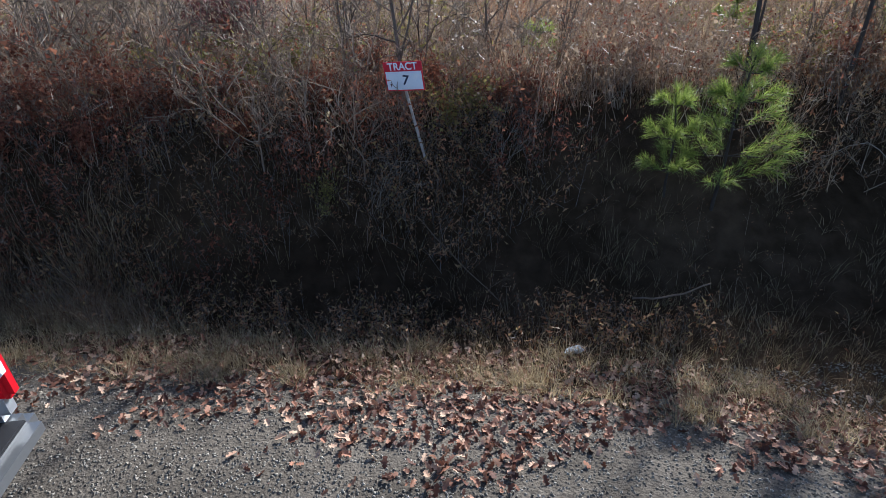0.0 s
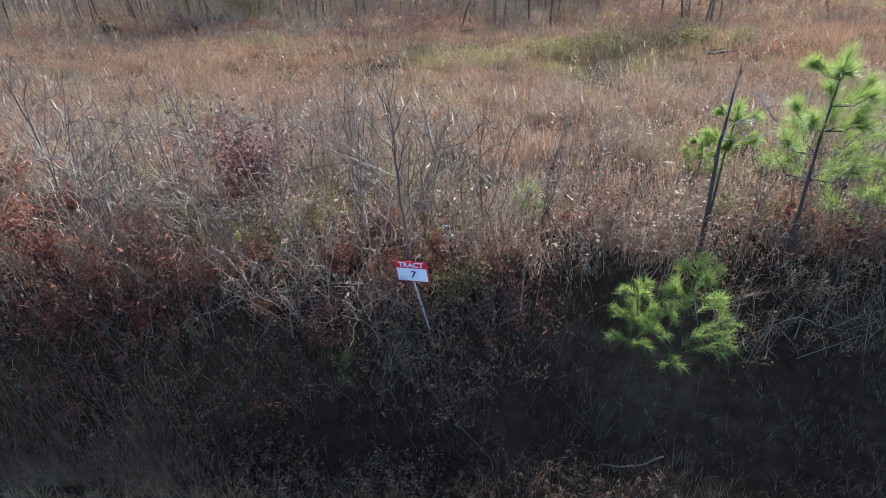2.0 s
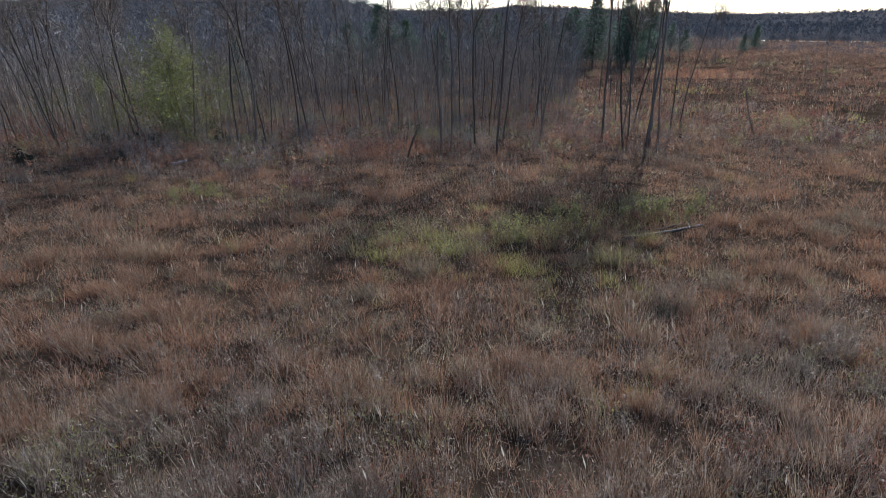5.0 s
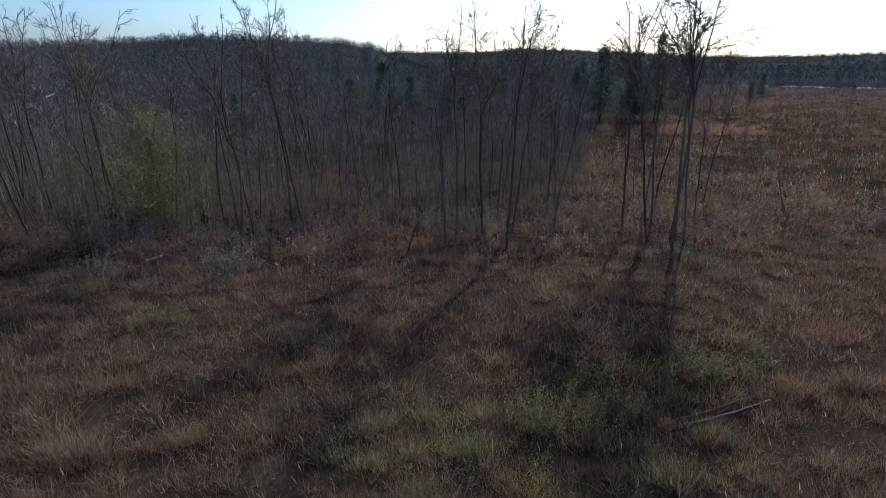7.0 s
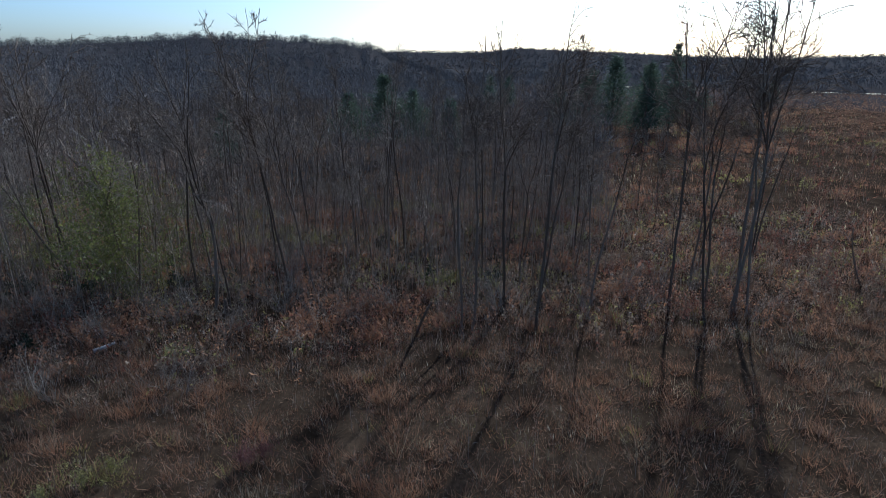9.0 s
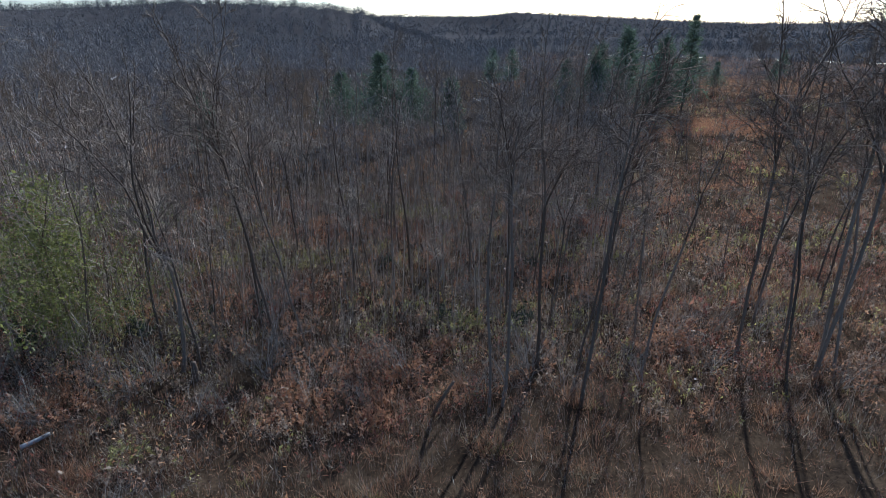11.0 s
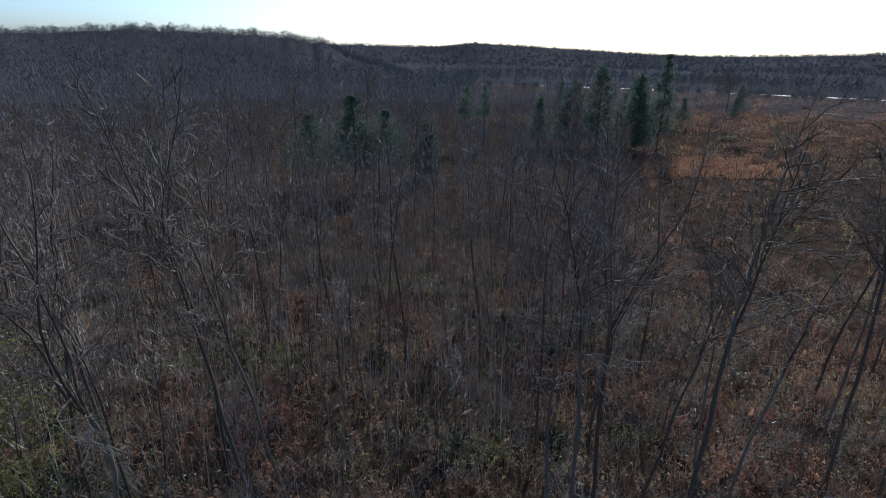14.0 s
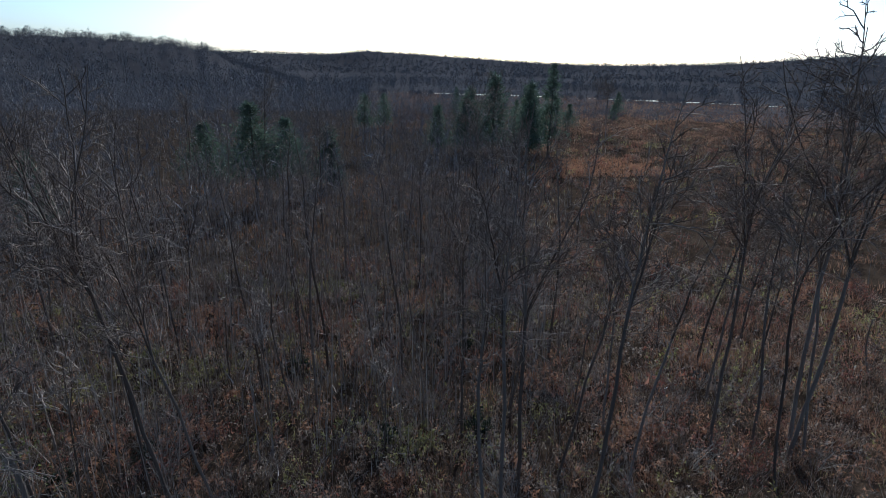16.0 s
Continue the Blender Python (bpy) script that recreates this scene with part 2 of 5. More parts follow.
gx, gy = axis(-3400, 3400, -10, 10, 0.3, 1.09), axis(-400, 3600, 2.5, 14, 0.2, 1.07)
GX, GY = np.meshgrid(gx, gy)
GZ = ground_z(GX, GY)
gv = np.stack([GX.ravel(), GY.ravel(), GZ.ravel()], 1)
nx, ny = len(gx), len(gy)
ii = (np.arange(ny - 1)[:, None] * nx + np.arange(nx - 1)[None]).ravel()
gf = np.stack([ii, ii + 1, ii + 1 + nx, ii + nx], 1)
cx, cy = (GX[:-1, :-1] + 0.1).ravel(), (GY[:-1, :-1] + 0.1).ravel()
far = np.hypot(cx, cy - 50) > 330
idx = np.where(cy < edge_y(cx) - 0.45 + 0.25 * wobble(cx, cy, 1.2), 1, np.where(far, 2, 0))
M_FARGROUND = material("distant wooded slopes", [(0.028, 0.023, 0.021), (0.052, 0.044, 0.04), (0.085, 0.073, 0.066)], 0.006, 0.95, fine=14, spec=0.0)
ground = tagged(new("ground", mesh_of("ground", gv, gf, [M_SOIL, M_ROAD, M_FARGROUND], idx, True)),
                "ground from gravel shoulder over ditch and bank to field and hills", "ground", kind="structure")


# ---- grass and weeds, uncountable ----
def blades(x, y, count, height, width, spread, lean=0.35, bend=False, sweep=0.0):
    """Tufts of thin blades at x, y, count blades each; bent blades have three triangles. sweep: how far a whole tuft leans one way."""
    n = len(x)
    X, Y, H = (np.repeat(np.asarray(v, float), count) for v in (x, y, np.broadcast_to(height, (n,))))
    k = n * count
    a = rng.uniform(0, 2 * np.pi, k)
    sa = np.repeat(rng.normal(2.2, 0.9, n), count)
    out = spread * np.sqrt(rng.uniform(0, 1, k))
    bx, by = X + np.cos(a) * out * 0.6, Y + np.sin(a) * out * 0.6
    bz = ground_z(bx, by) - 0.03
    H = H * rng.uniform(0.5, 1.15, k)
    le = rng.uniform(0.02, lean, k) * H
    w = width * rng.uniform(0.5, 1.3, k)
    t = rng.uniform(0, np.pi, k)
    W = np.stack([np.cos(t) * w / 2, np.sin(t) * w / 2, 0 * w], 1)
    B = np.stack([bx, by, bz], 1)
    D = np.stack([np.cos(a) * le + np.cos(sa) * sweep * H, np.sin(a) * le + np.sin(sa) * sweep * H, 0 * H], 1)
    U = np.stack([0 * H, 0 * H, H], 1)
    if not bend:
        v = np.stack([B - W, B + W, B + D + U], 1).reshape(-1, 3)
        return v, np.arange(k * 3).reshape(-1, 3)
    mid = B + D * 0.3 + U * 0.6
    v = np.stack([B - W, B + W, mid - W * 0.7, mid + W * 0.7, B + D + U * 0.95], 1).reshape(-1, 3)
    i = np.arange(k)[:, None] * 5
    f = np.concatenate([i + [0, 1, 3], i + [0, 3, 2], i + [2, 3, 4]], 1).reshape(-1, 3)
    return v, f


def scatter(n, x0, x1, y0, y1, keep=None):
    x, y = rng.uniform(x0, x1, n), rng.uniform(y0, y1, n)
    if keep is not None:
        k = keep(x, y)
        x, y = x[k], y[k]
    return x, y


def merge(pieces):
    vs, fs, ms, off = [], [], [], 0
    for v, f, m in pieces:
        vs.append(v)
        fs.append(f + off)
        ms.append(np.full(len(f), m))
        off += len(v)
    return np.concatenate(vs), np.concatenate(fs), np.concatenate(ms)


def stuff(name, pieces, mats, label, category):
    v, f, m = merge(pieces)
    return tagged(new(name, mesh_of(name, v, f, mats, m)), label, category, kind="stuff")


def patchy(x, y, s, seed):
    return (np.sin(x * s + seed) + np.sin(y * s * 1.3 + seed * 2.1) + np.sin((x + y) * s * 0.7 + seed * 3.7)
            + np.sin((x - 1.7 * y) * s * 1.9 + seed)) / 4


def woods_side(y):
    return 20 + 0.42 * (y - 64)


def in_woods(x, y):
    return (y > 73 + 3 * np.sin(x * 0.13)) & (x < woods_side(y))


# field of broomsedge, thinner and coarser with distance; shades mix by patches
def shades(x, y):
    """Which of the field's grasses grows at a place: 0 brown, 1 mauve, 2 orange, 3 olive, 4 straw."""
    a, b, c = patchy(x, y, 0.35, 3.1), patchy(x, y, 0.9, 7.7), patchy(x, y, 1.7, 1.9)
    out = np.clip((y - 34) / 14, 0, 1)
    k = np.where(a + 0.5 * c > 0.3 + 0.12 * out, 1, np.where(a + 0.4 * c < -0.62, 4, 0))
    k = np.where(b + 0.35 * c > 0.5 - 0.22 * out, 2, k)
    olive = 0.9 * np.exp(-(((x - 4) / 8) ** 2 + ((y - 34.5) / 5) ** 2)) + 0.7 * np.exp(-(((x - 16.5) / 4) ** 2 + ((y - 37) / 3) ** 2)) + 0.5 * np.exp(-(((x + 2) / 6) ** 2 + ((y - 13) / 3) ** 2)) + 0.9 * np.exp(-(((x + 13.5) / 4) ** 2 + ((y - 49.5) / 3) ** 2)) + 0.6 * np.exp(-(((x - 10) / 7) ** 2 + ((y - 28) / 4) ** 2))
    k = np.where(olive + 0.75 * c + 0.3 * b + 0.3 * out * patchy(x, y, 0.5, 5.3) > 0.78 - 0.2 * out, 3, k)
    loose = rng.random(len(x))
    return np.where(loose < 0.26, np.where(loose < 0.13, 0, np.where(loose < 0.23, 1, 4)), k)


def sward(x, y, count, height, width, spread, lean, bend, sweep, plain_brown=False, deep=False):
    k = shades(x, y)
    if deep:
        far_on = rng.random(len(x)) < np.clip((y - 8) / 20, 0, 1)
        k = np.where(far_on, np.where(k == 0, 5, np.where(k == 1, 6, np.where((k == 4) & (rng.random(len(x)) < 0.7), 5, k))), k)
    if plain_brown:
        k = np.where((k == 1) | (k == 4), 0, k)
    return [(*blades(x[k == i], y[k == i], count, np.broadcast_to(height, x.shape)[k == i], width, spread, lean, bend, sweep), i) for i in range(7) if (k == i).any()]


def clumped(n, x0, x1, y0, y1, size, keep=None, per=7):
    """Points gathered in clumps, with bare gaps between them."""
    m = n // per
    cx0, cy0 = rng.uniform(x0, x1, m), rng.uniform(y0, y1, m)
    i = rng.integers(0, m, n)
    x, y = cx0[i] + rng.normal(0, size, n), cy0[i] + rng.normal(0, size, n)
    k = (y > y0 - 1) & (y < y1 + 1)
    if keep is not None:
        k &= keep(x, y)
    return x[k], y[k]


FIELD = [M_SEDGE, M_MAUVE, M_ORANGE, M_OLIVE, M_STRAW, M_RUSSET, M_DUN]
px, py = clumped(13000, -19, 20, 9, 22, 0.32, lambda x, y: y > bank_y(x) + 0.1, 22)
qx, qy = clumped(15000, -32, 36, 20, 36, 0.45, lambda x, y: patchy(x, y, 1.4, 6) > -0.5, 22)
thx2, thy2 = scatter(8500, -24, 26, 9.3, 31, lambda x, y: y > bank_y(x) + 0.1)
rx_, ry_ = clumped(25000, -52, 62, 34, 84, 0.6, lambda x, y: ~in_woods(x, y) & (patchy(x, y, 1.1, 6) > -0.38), 16)
thx, thy = scatter(24000, -58, 74, 30, 92, lambda x, y: ~in_woods(x, y) & (patchy(x, y, 1.1, 6) > -0.45))
sx_, sy_ = clumped(16000, 28, 260, 72, 330, 1.3, lambda x, y: ~in_woods(x, y) & ~((y > 222) & (x < 150)), 14)
stuff("broomsedge_field", sward(px, py, 11, 0.7 + 0.25 * patchy(px, py, 0.6, 1) + 0.25 * patchy(px, py, 3.1, 4), 0.015, 0.24, 0.8, False, 0.25, False, True)
      + sward(qx, qy, 11, np.maximum(0.16, 0.62 + 0.2 * patchy(qx, qy, 0.5, 2) + 0.75 * patchy(qx, qy, 1.9, 4)), 0.02, 0.34, 1.1, False, 0.25, False, True)
      + sward(rx_, ry_, 9, np.maximum(0.14, 0.62 + 0.25 * patchy(rx_, ry_, 0.4, 2) + 0.85 * patchy(rx_, ry_, 1.6, 5)), 0.03, 0.55, 1.3, False, 0.25, False, True)
      + [(*blades(thx, thy, 5, 0.3, 0.05, 0.8, 2.2), 5), (*blades(thx2, thy2, 4, 0.26, 0.03, 0.4, 1.8), 5)]
      + sward(sx_, sy_, 6, 1.2 + 0.5 * patchy(sx_, sy_, 0.5, 3), 0.09, 0.8, 0.6, False, 0.2, True, True), FIELD,
      "brown, mauve and olive dead grasses covering the open field", "grass")
def spikes(x, y, height, length, width):
    """Tall thin stalks that each end in a slim seed spike."""
    n = len(x)
    H, a = height * rng.uniform(0.7, 1.15, n), rng.normal(2.4, 0.5, n)
    le = rng.uniform(0.1, 0.6, n) * H
    B = np.stack([x, y, ground_z(x, y)], 1)
    D = np.stack([np.cos(a) * le, np.sin(a) * le, H], 1)
    t = rng.uniform(0, np.pi, n)
    W = np.stack([np.cos(t), np.sin(t), 0 * t], 1) * width * rng.uniform(0.6, 1.2, n)[:, None]
    low = B + D * (1 - length / H)[:, None]
    v = np.stack([B - W * 0.2, B + W * 0.2, low, low, low + (B + D - low) * 0.4 + W, B + D, low + (B + D - low) * 0.4 - W], 1).reshape(-1, 3)
    i = np.arange(n)[:, None] * 7
    return v, np.concatenate([i + [0, 1, 2], i + [3, 4, 5], i + [3, 5, 6]], 1).reshape(-1, 3)


tx, ty = clumped(800, -50, 60, 16, 70, 1.6, lambda x, y: patchy(x, y, 0.3, 4) > -0.1, 6)
tx7, ty7 = clumped(170, -26, 28, 13, 36, 1.2)
ux, uy = clumped(3800, 34, 230, 76, 300, 2.2, lambda x, y: ~in_woods(x, y) & (patchy(x, y, 0.12, 2) > -0.2))
stuff("seed_plumes", [(*spikes(tx, ty, 1.5, 0.42, 0.02), 0), (*spikes(tx7, ty7, 1.4, 0.36, 0.017), 0), (*spikes(ux, uy, 1.7, 0.8, 0.06), 1)], [M_PLUME, M_STRAW],
      "tall pale seed spikes standing in the brown field", "grass")


# weeds on the bank and behind it: stalks with side twigs and dry leaves
def weeds(x, y, height, width, twigs, leaf, leafsize, lean=0.3):
    n = len(x)
    H = height * rng.uniform(0.5, 1.2, n)
    z = ground_z(x, y) - 0.03
    a = rng.uniform(0, 2 * np.pi, n)
    L = rng.uniform(0.02, lean, n) * H
    B, T = np.stack([x, y, z], 1), np.stack([x + np.cos(a) * L, y + np.sin(a) * L, z + H], 1)
    t = rng.uniform(0, np.pi, n)
    W = np.stack([np.cos(t), np.sin(t), 0 * t], 1) * width / 2
    stems = np.stack([B - W, B + W, T], 1).reshape(-1, 3)

    def off(count, lo, hi, l0, l1):
        i = np.repeat(np.arange(n), count)
        s = rng.uniform(lo, hi, len(i))[:, None]
        p = B[i] + (T[i] - B[i]) * s
        d = rng.normal(0, 1, (len(i), 3)) * [1, 1, 0.4] + [0, 0, 0.9]
        d *= (rng.uniform(l0, l1, len(i)) * H[i] / np.linalg.norm(d, axis=1))[:, None]
        return p, d
    p, d = off(twigs, 0.3, 0.95, 0.1, 0.3)
    w = np.cross(d, rng.normal(0, 1, d.shape))
    w *= (width * 0.35 / np.linalg.norm(w, axis=1))[:, None]
    side = np.stack([p - w, p + w, p + d], 1).reshape(-1, 3)
    out = [(np.concatenate([stems, side]), np.arange(len(stems) + len(side)).reshape(-1, 3), 0)]
    if leaf:
        p, d = off(leaf, 0.25, 1.0, 0.05, 0.22)
        c = p + d
        u, v = rng.normal(0, leafsize, (2, len(c), 3))
        q = np.stack([c - u, c + v, c + u], 1).reshape(-1, 3)
        out.append((q, np.arange(len(q)).reshape(-1, 3), 1))
    return out


sx, sy = clumped(15000, -18, 19, 8, 27, 0.3, lambda x, y: (y > bank_y(x) - 0.5) & (rng.random(len(x)) < 1.15 - (y - 8) / 22))
k = patchy(sx, sy, 0.8, 5)
tbx, tby = clumped(1500, 1.6, 13, 8.3, 11.5, 0.35, lambda x, y: y > bank_y(x) - 0.1)
stuff("weed_stalks", [(v, f, (0, 3)[m]) for v, f, m in weeds(tbx, tby, 0.9, 0.01, 7, 12, 0.02, 0.5)] + [(v, f, m) for sel, mm in ((k > 0.25, (0, 1)), (k < -0.3, (0, 2)), (np.abs(k - 0.0) <= 0.3, (0, 3)))
                      for (v, f, m0) in weeds(sx[sel], sy[sel], 1.2, 0.012, 6, 6, 0.022, 0.6) for m in (mm[m0],)],
      [M_WEED, M_RUST, M_GREEN, M_DRYLEAF], "dead weed stalks with dry leaves thick along the bank top", "weeds")
dx, dy = clumped(6500, -14, 14, 3.6, 10, 0.16, lambda x, y: (y > edge_y(x) + 0.3) & (y < bank_y(x) + 0.4))
d2, e2 = clumped(4400, -14, 14, 3.6, 10, 0.2, lambda x, y: (y > edge_y(x) + 0.4) & (y < bank_y(x)))
thin_out = (d2 < 1.0) & (rng.random(len(d2)) < 0.6) | (rng.random(len(d2)) < 0.12)
d2, e2 = d2[thin_out], e2[thin_out]
d3, e3 = scatter(900, -14, 0, 6.0, 9.6, lambda x, y: (y > bank_y(x) - 1.6) & (y < bank_y(x) + 0.3) & (patchy(x, y, 0.9, 2) > 0))
fx1, fy1 = clumped(900, -10, -4.2, 6.2, 7.6, 0.3, lambda x, y: y > edge_y(x) + 0.3)
b1, c1 = clumped(2300, -11, 1.6, 6.4, 9.8, 0.32, lambda x, y: (y > bank_y(x) - 1.5 - 0.5 * patchy(x, y, 1.3, 1)) & (y < bank_y(x) + 0.4), 16)
b2, c2 = clumped(520, 4.6, 11, 6.6, 9.4, 0.3, lambda x, y: (y > bank_y(x) - 1.6) & (y < bank_y(x) + 0.3), 10)
b3, c3 = clumped(800, -9, 3.2, 5.2, 7.4, 0.25, lambda x, y: (y > edge_y(x) + 0.3) & (y < edge_y(x) + 1.4), 12)
kb = patchy(b1, c1, 1.1, 3.3)
stuff("bank_weeds", [(*blades(fx1[::2], fy1[::2], 12, 0.62, 0.007, 0.2, 0.9, True, 0.5), 4), (*blades(fx1[1::2], fy1[1::2], 10, 0.5, 0.007, 0.2, 1.1, True, 0.4), 5), (*blades(dx, dy, 5, 0.24 + 0.12 * patchy(dx, dy, 0.9, 6), 0.007, 0.12, 1.4, True), 0)]
      + [(v, f, (1, 2)[m]) for v, f, m in weeds(d2, e2, 0.5, 0.006, 4, 8, 0.011, 1.2)]
      + [(*blades(d3, e3, 2, 0.7, 0.007, 0.12, 1.0, True, 0.5), 3)], [M_DITCH, M_BANKSTALK, M_BANKLEAF, M_WEED, M_SEDGE, M_STRAW],
      "dull weeds, dry stalks and grass covering the shaded cut bank", "weeds")
stuff("bank_brush", [(v, f, (0, 2)[m]) for v, f, m in weeds(b1[kb > -0.1], c1[kb > -0.1], 0.8, 0.009, 8, 20, 0.018, 1.1)]
      + [(v, f, (0, 3)[m]) for v, f, m in weeds(b1[kb <= -0.1], c1[kb <= -0.1], 0.8, 0.009, 9, 16, 0.017, 1.2)]
      + [(v, f, (1, 3)[m]) for v, f, m in weeds(b2, c2, 0.9, 0.012, 12, 12, 0.018, 1.3)]
      + [(v, f, (0, 3)[m]) for v, f, m in weeds(b3, c3, 0.45, 0.008, 10, 14, 0.016, 1.0)], [M_SAPBARK, M_BANKSTALK, M_RUST, M_BANKLEAF],
      "tangled thin twigs and small rusty leaves hanging over the bank edge", "brush")
vx, vy = clumped(5200, -9, 9, 3.2, 7.0, 0.1, lambda x, y: np.abs(y - edge_y(x) + 0.3) < 0.6 - 0.12 * np.clip(x - 2, 0, 3) + 0.4 * patchy(x, y, 2, 3))
v2, w2 = scatter(1500, -9, 3.5, 3.2, 7, lambda x, y: np.abs(y - edge_y(x) + 0.1) < 0.5)
stuff("verge_grass", [(*blades(vx, vy, 12, 0.2, 0.006, 0.12, 1.6, True, 0.4), 0)] + [(v, f, (1, 2)[m]) for v, f, m in weeds(v2, w2, 0.4, 0.006, 4, 5, 0.012)],
      [M_STRAW, M_WEED, M_DRYLEAF], "dry straw coloured grass and weeds along the gravel edge", "grass")
# pale bits modelled in place of sunlight glinting off leaves and seeds
hx1, hy1 = clumped(4200, -30, 34, 9.4, 46, 0.5, lambda x, y: y > bank_y(x) + 0.1)
stuff("seed_heads", [(v, f, m) for v, f, m in weeds(hx1, hy1, 1.15, 0.009, 2, 5, 0.014, 0.5)], [M_WEED, M_STRAW], "small pale seed heads on dry stalks, standing in for glints in the field", "weeds")
# scattered weeds through the field
for_x, for_y = clumped(9500, -46, 58, 22, 80, 0.8, lambda x, y: rng.random(len(x)) < 0.4 + (y - 20) / 80)
stuff("field_weeds", [(v, f, m) for v, f, m in weeds(for_x, for_y, 1.2, 0.018, 6, 12, 0.03, 0.6)], [M_WEED, M_FIELDLEAF],
      "brown weed stalks with dry leaves scattered in the field", "weeds")


gw, gh = clumped(900, -5, 15, 30, 40, 0.7, lambda x, y: ((x - 5) / 9) ** 2 + ((y - 35) / 4.2) ** 2 + 0.7 * patchy(x, y, 0.9, 2) < 0.8, 9)
gw2, gh2 = clumped(420, 4.5, 14, 32.5, 37.5, 0.5, lambda x, y: ((x - 9.3) / 3.6) ** 2 + ((y - 35) / 1.8) ** 2 + 0.5 * patchy(x, y, 1.3, 1) < 0.9, 14)
gw3, gh3 = clumped(700, -24, 30, 20, 52, 0.8, lambda x, y: patchy(x, y, 0.4, 6.1) > 0.1, 12)
stuff("field_greens", [(v, f, (0, 1)[m]) for v, f, m in weeds(gw, gh, 1.1, 0.014, 6, 12, 0.026, 0.5)] + [(v, f, (0, 2)[m]) for v, f, m in weeds(gw2, gh2, 1.25, 0.014, 5, 22, 0.034, 0.4)]
      + [(v, f, (0, 3)[m]) for v, f, m in weeds(gw3, gh3, 1.0, 0.014, 8, 9, 0.022, 0.6)], [M_WEED, M_GREEN, M_OLIVE, M_SOFTGREEN],
      "yellow green leafy weeds in patches among the brown grasses", "weeds")


# ---- trees ----
def tube(path, radii, sides):
    """Vertices and quads of a tapered tube along a path."""
    path = np.asarray(path, float)
    n = len(path)
    d = np.gradient(path, axis=0)
    d /= np.linalg.norm(d, axis=1)[:, None] + 1e-9
    ref = np.where(np.abs(d[:, 2:3]) > 0.9, np.array([[1.0, 0, 0]]), np.array([[0, 0, 1.0]]))
    a = np.cross(d, ref)
    a /= np.linalg.norm(a, axis=1)[:, None] + 1e-9
    b = np.cross(d, a)
    t = np.arange(sides) * 2 * np.pi / sides
    ring = a[:, None] * np.cos(t)[None, :, None] + b[:, None] * np.sin(t)[None, :, None]
    v = (path[:, None] + ring * np.asarray(radii)[:, None, None]).reshape(-1, 3)
    i = np.arange(n - 1)[:, None] * sides
    j = np.arange(sides)[None]
    k = (j + 1) % sides
    f = np.stack([i + j, i + k, i + sides + k, i + sides + j], 2).reshape(-1, 4)
    return v, f


def grow(r, start, way, length, radius, depth, out, levels, up=0.25, crook=0.16, forks=(5, 8), low=0.4, spread=(28, 60), thin=0.012):
    """Adds a limb and its branches to out, a list of (level, path, radii)."""
    steps = (10, 6, 3, 1)[min(depth, 3)]
    p, d = np.array(start, float), np.array(way, float)
    pts = [p.copy()]
    bend, turn = r.uniform(0, 6.28), r.uniform(-0.9, 0.9)
    for q in range(steps):
        if depth < 2:
            d = d + np.array([math.cos(bend + turn * q), math.sin(bend + turn * q), 0]) * crook * (0.1 if depth == 0 else 0.55)
        d = d + r.normal(0, crook, 3) * (0.14 + 0.05 * q if depth == 0 else 1)
        d[2] += up * (0.35 if depth else 0.1)
        d /= np.linalg.norm(d)
        p = p + d * length / steps
        pts.append(p.copy())
    pts = np.array(pts)
    s = np.linspace(0, 1, steps + 1)
    out.append((depth, pts, np.maximum(radius * (1 - 0.82 * s), thin * 0.6)))
    if depth >= levels:
        return
    for _ in range(int(r.integers(*forks)) + (8 if depth == 0 and levels > 2 else 4 if depth == 0 else 0)):
        t = r.uniform(low if depth == 0 else 0.25, 0.98)
        i = min(int(t * steps), steps - 1)
        at = pts[i] + (pts[i + 1] - pts[i]) * (t * steps - i)
        along = pts[i + 1] - pts[i]
        along /= np.linalg.norm(along)
        side = np.cross(along, r.normal(0, 1, 3))
        side /= np.linalg.norm(side)
        ang = radians(r.uniform(*spread))
        grow(r, at, along * math.cos(ang) + side * math.sin(ang), length * (r.uniform(0.2, 0.4) * (1.2 - 0.6 * t) if depth == 0 else r.uniform(0.24, 0.46)),
             max(radius * (1 - 0.8 * t) * 0.55, thin), depth + 1, out, levels, up, max(crook * 1.4, 0.2) if depth == 0 else max(crook * 1.3, 0.3), forks, low, spread, thin)


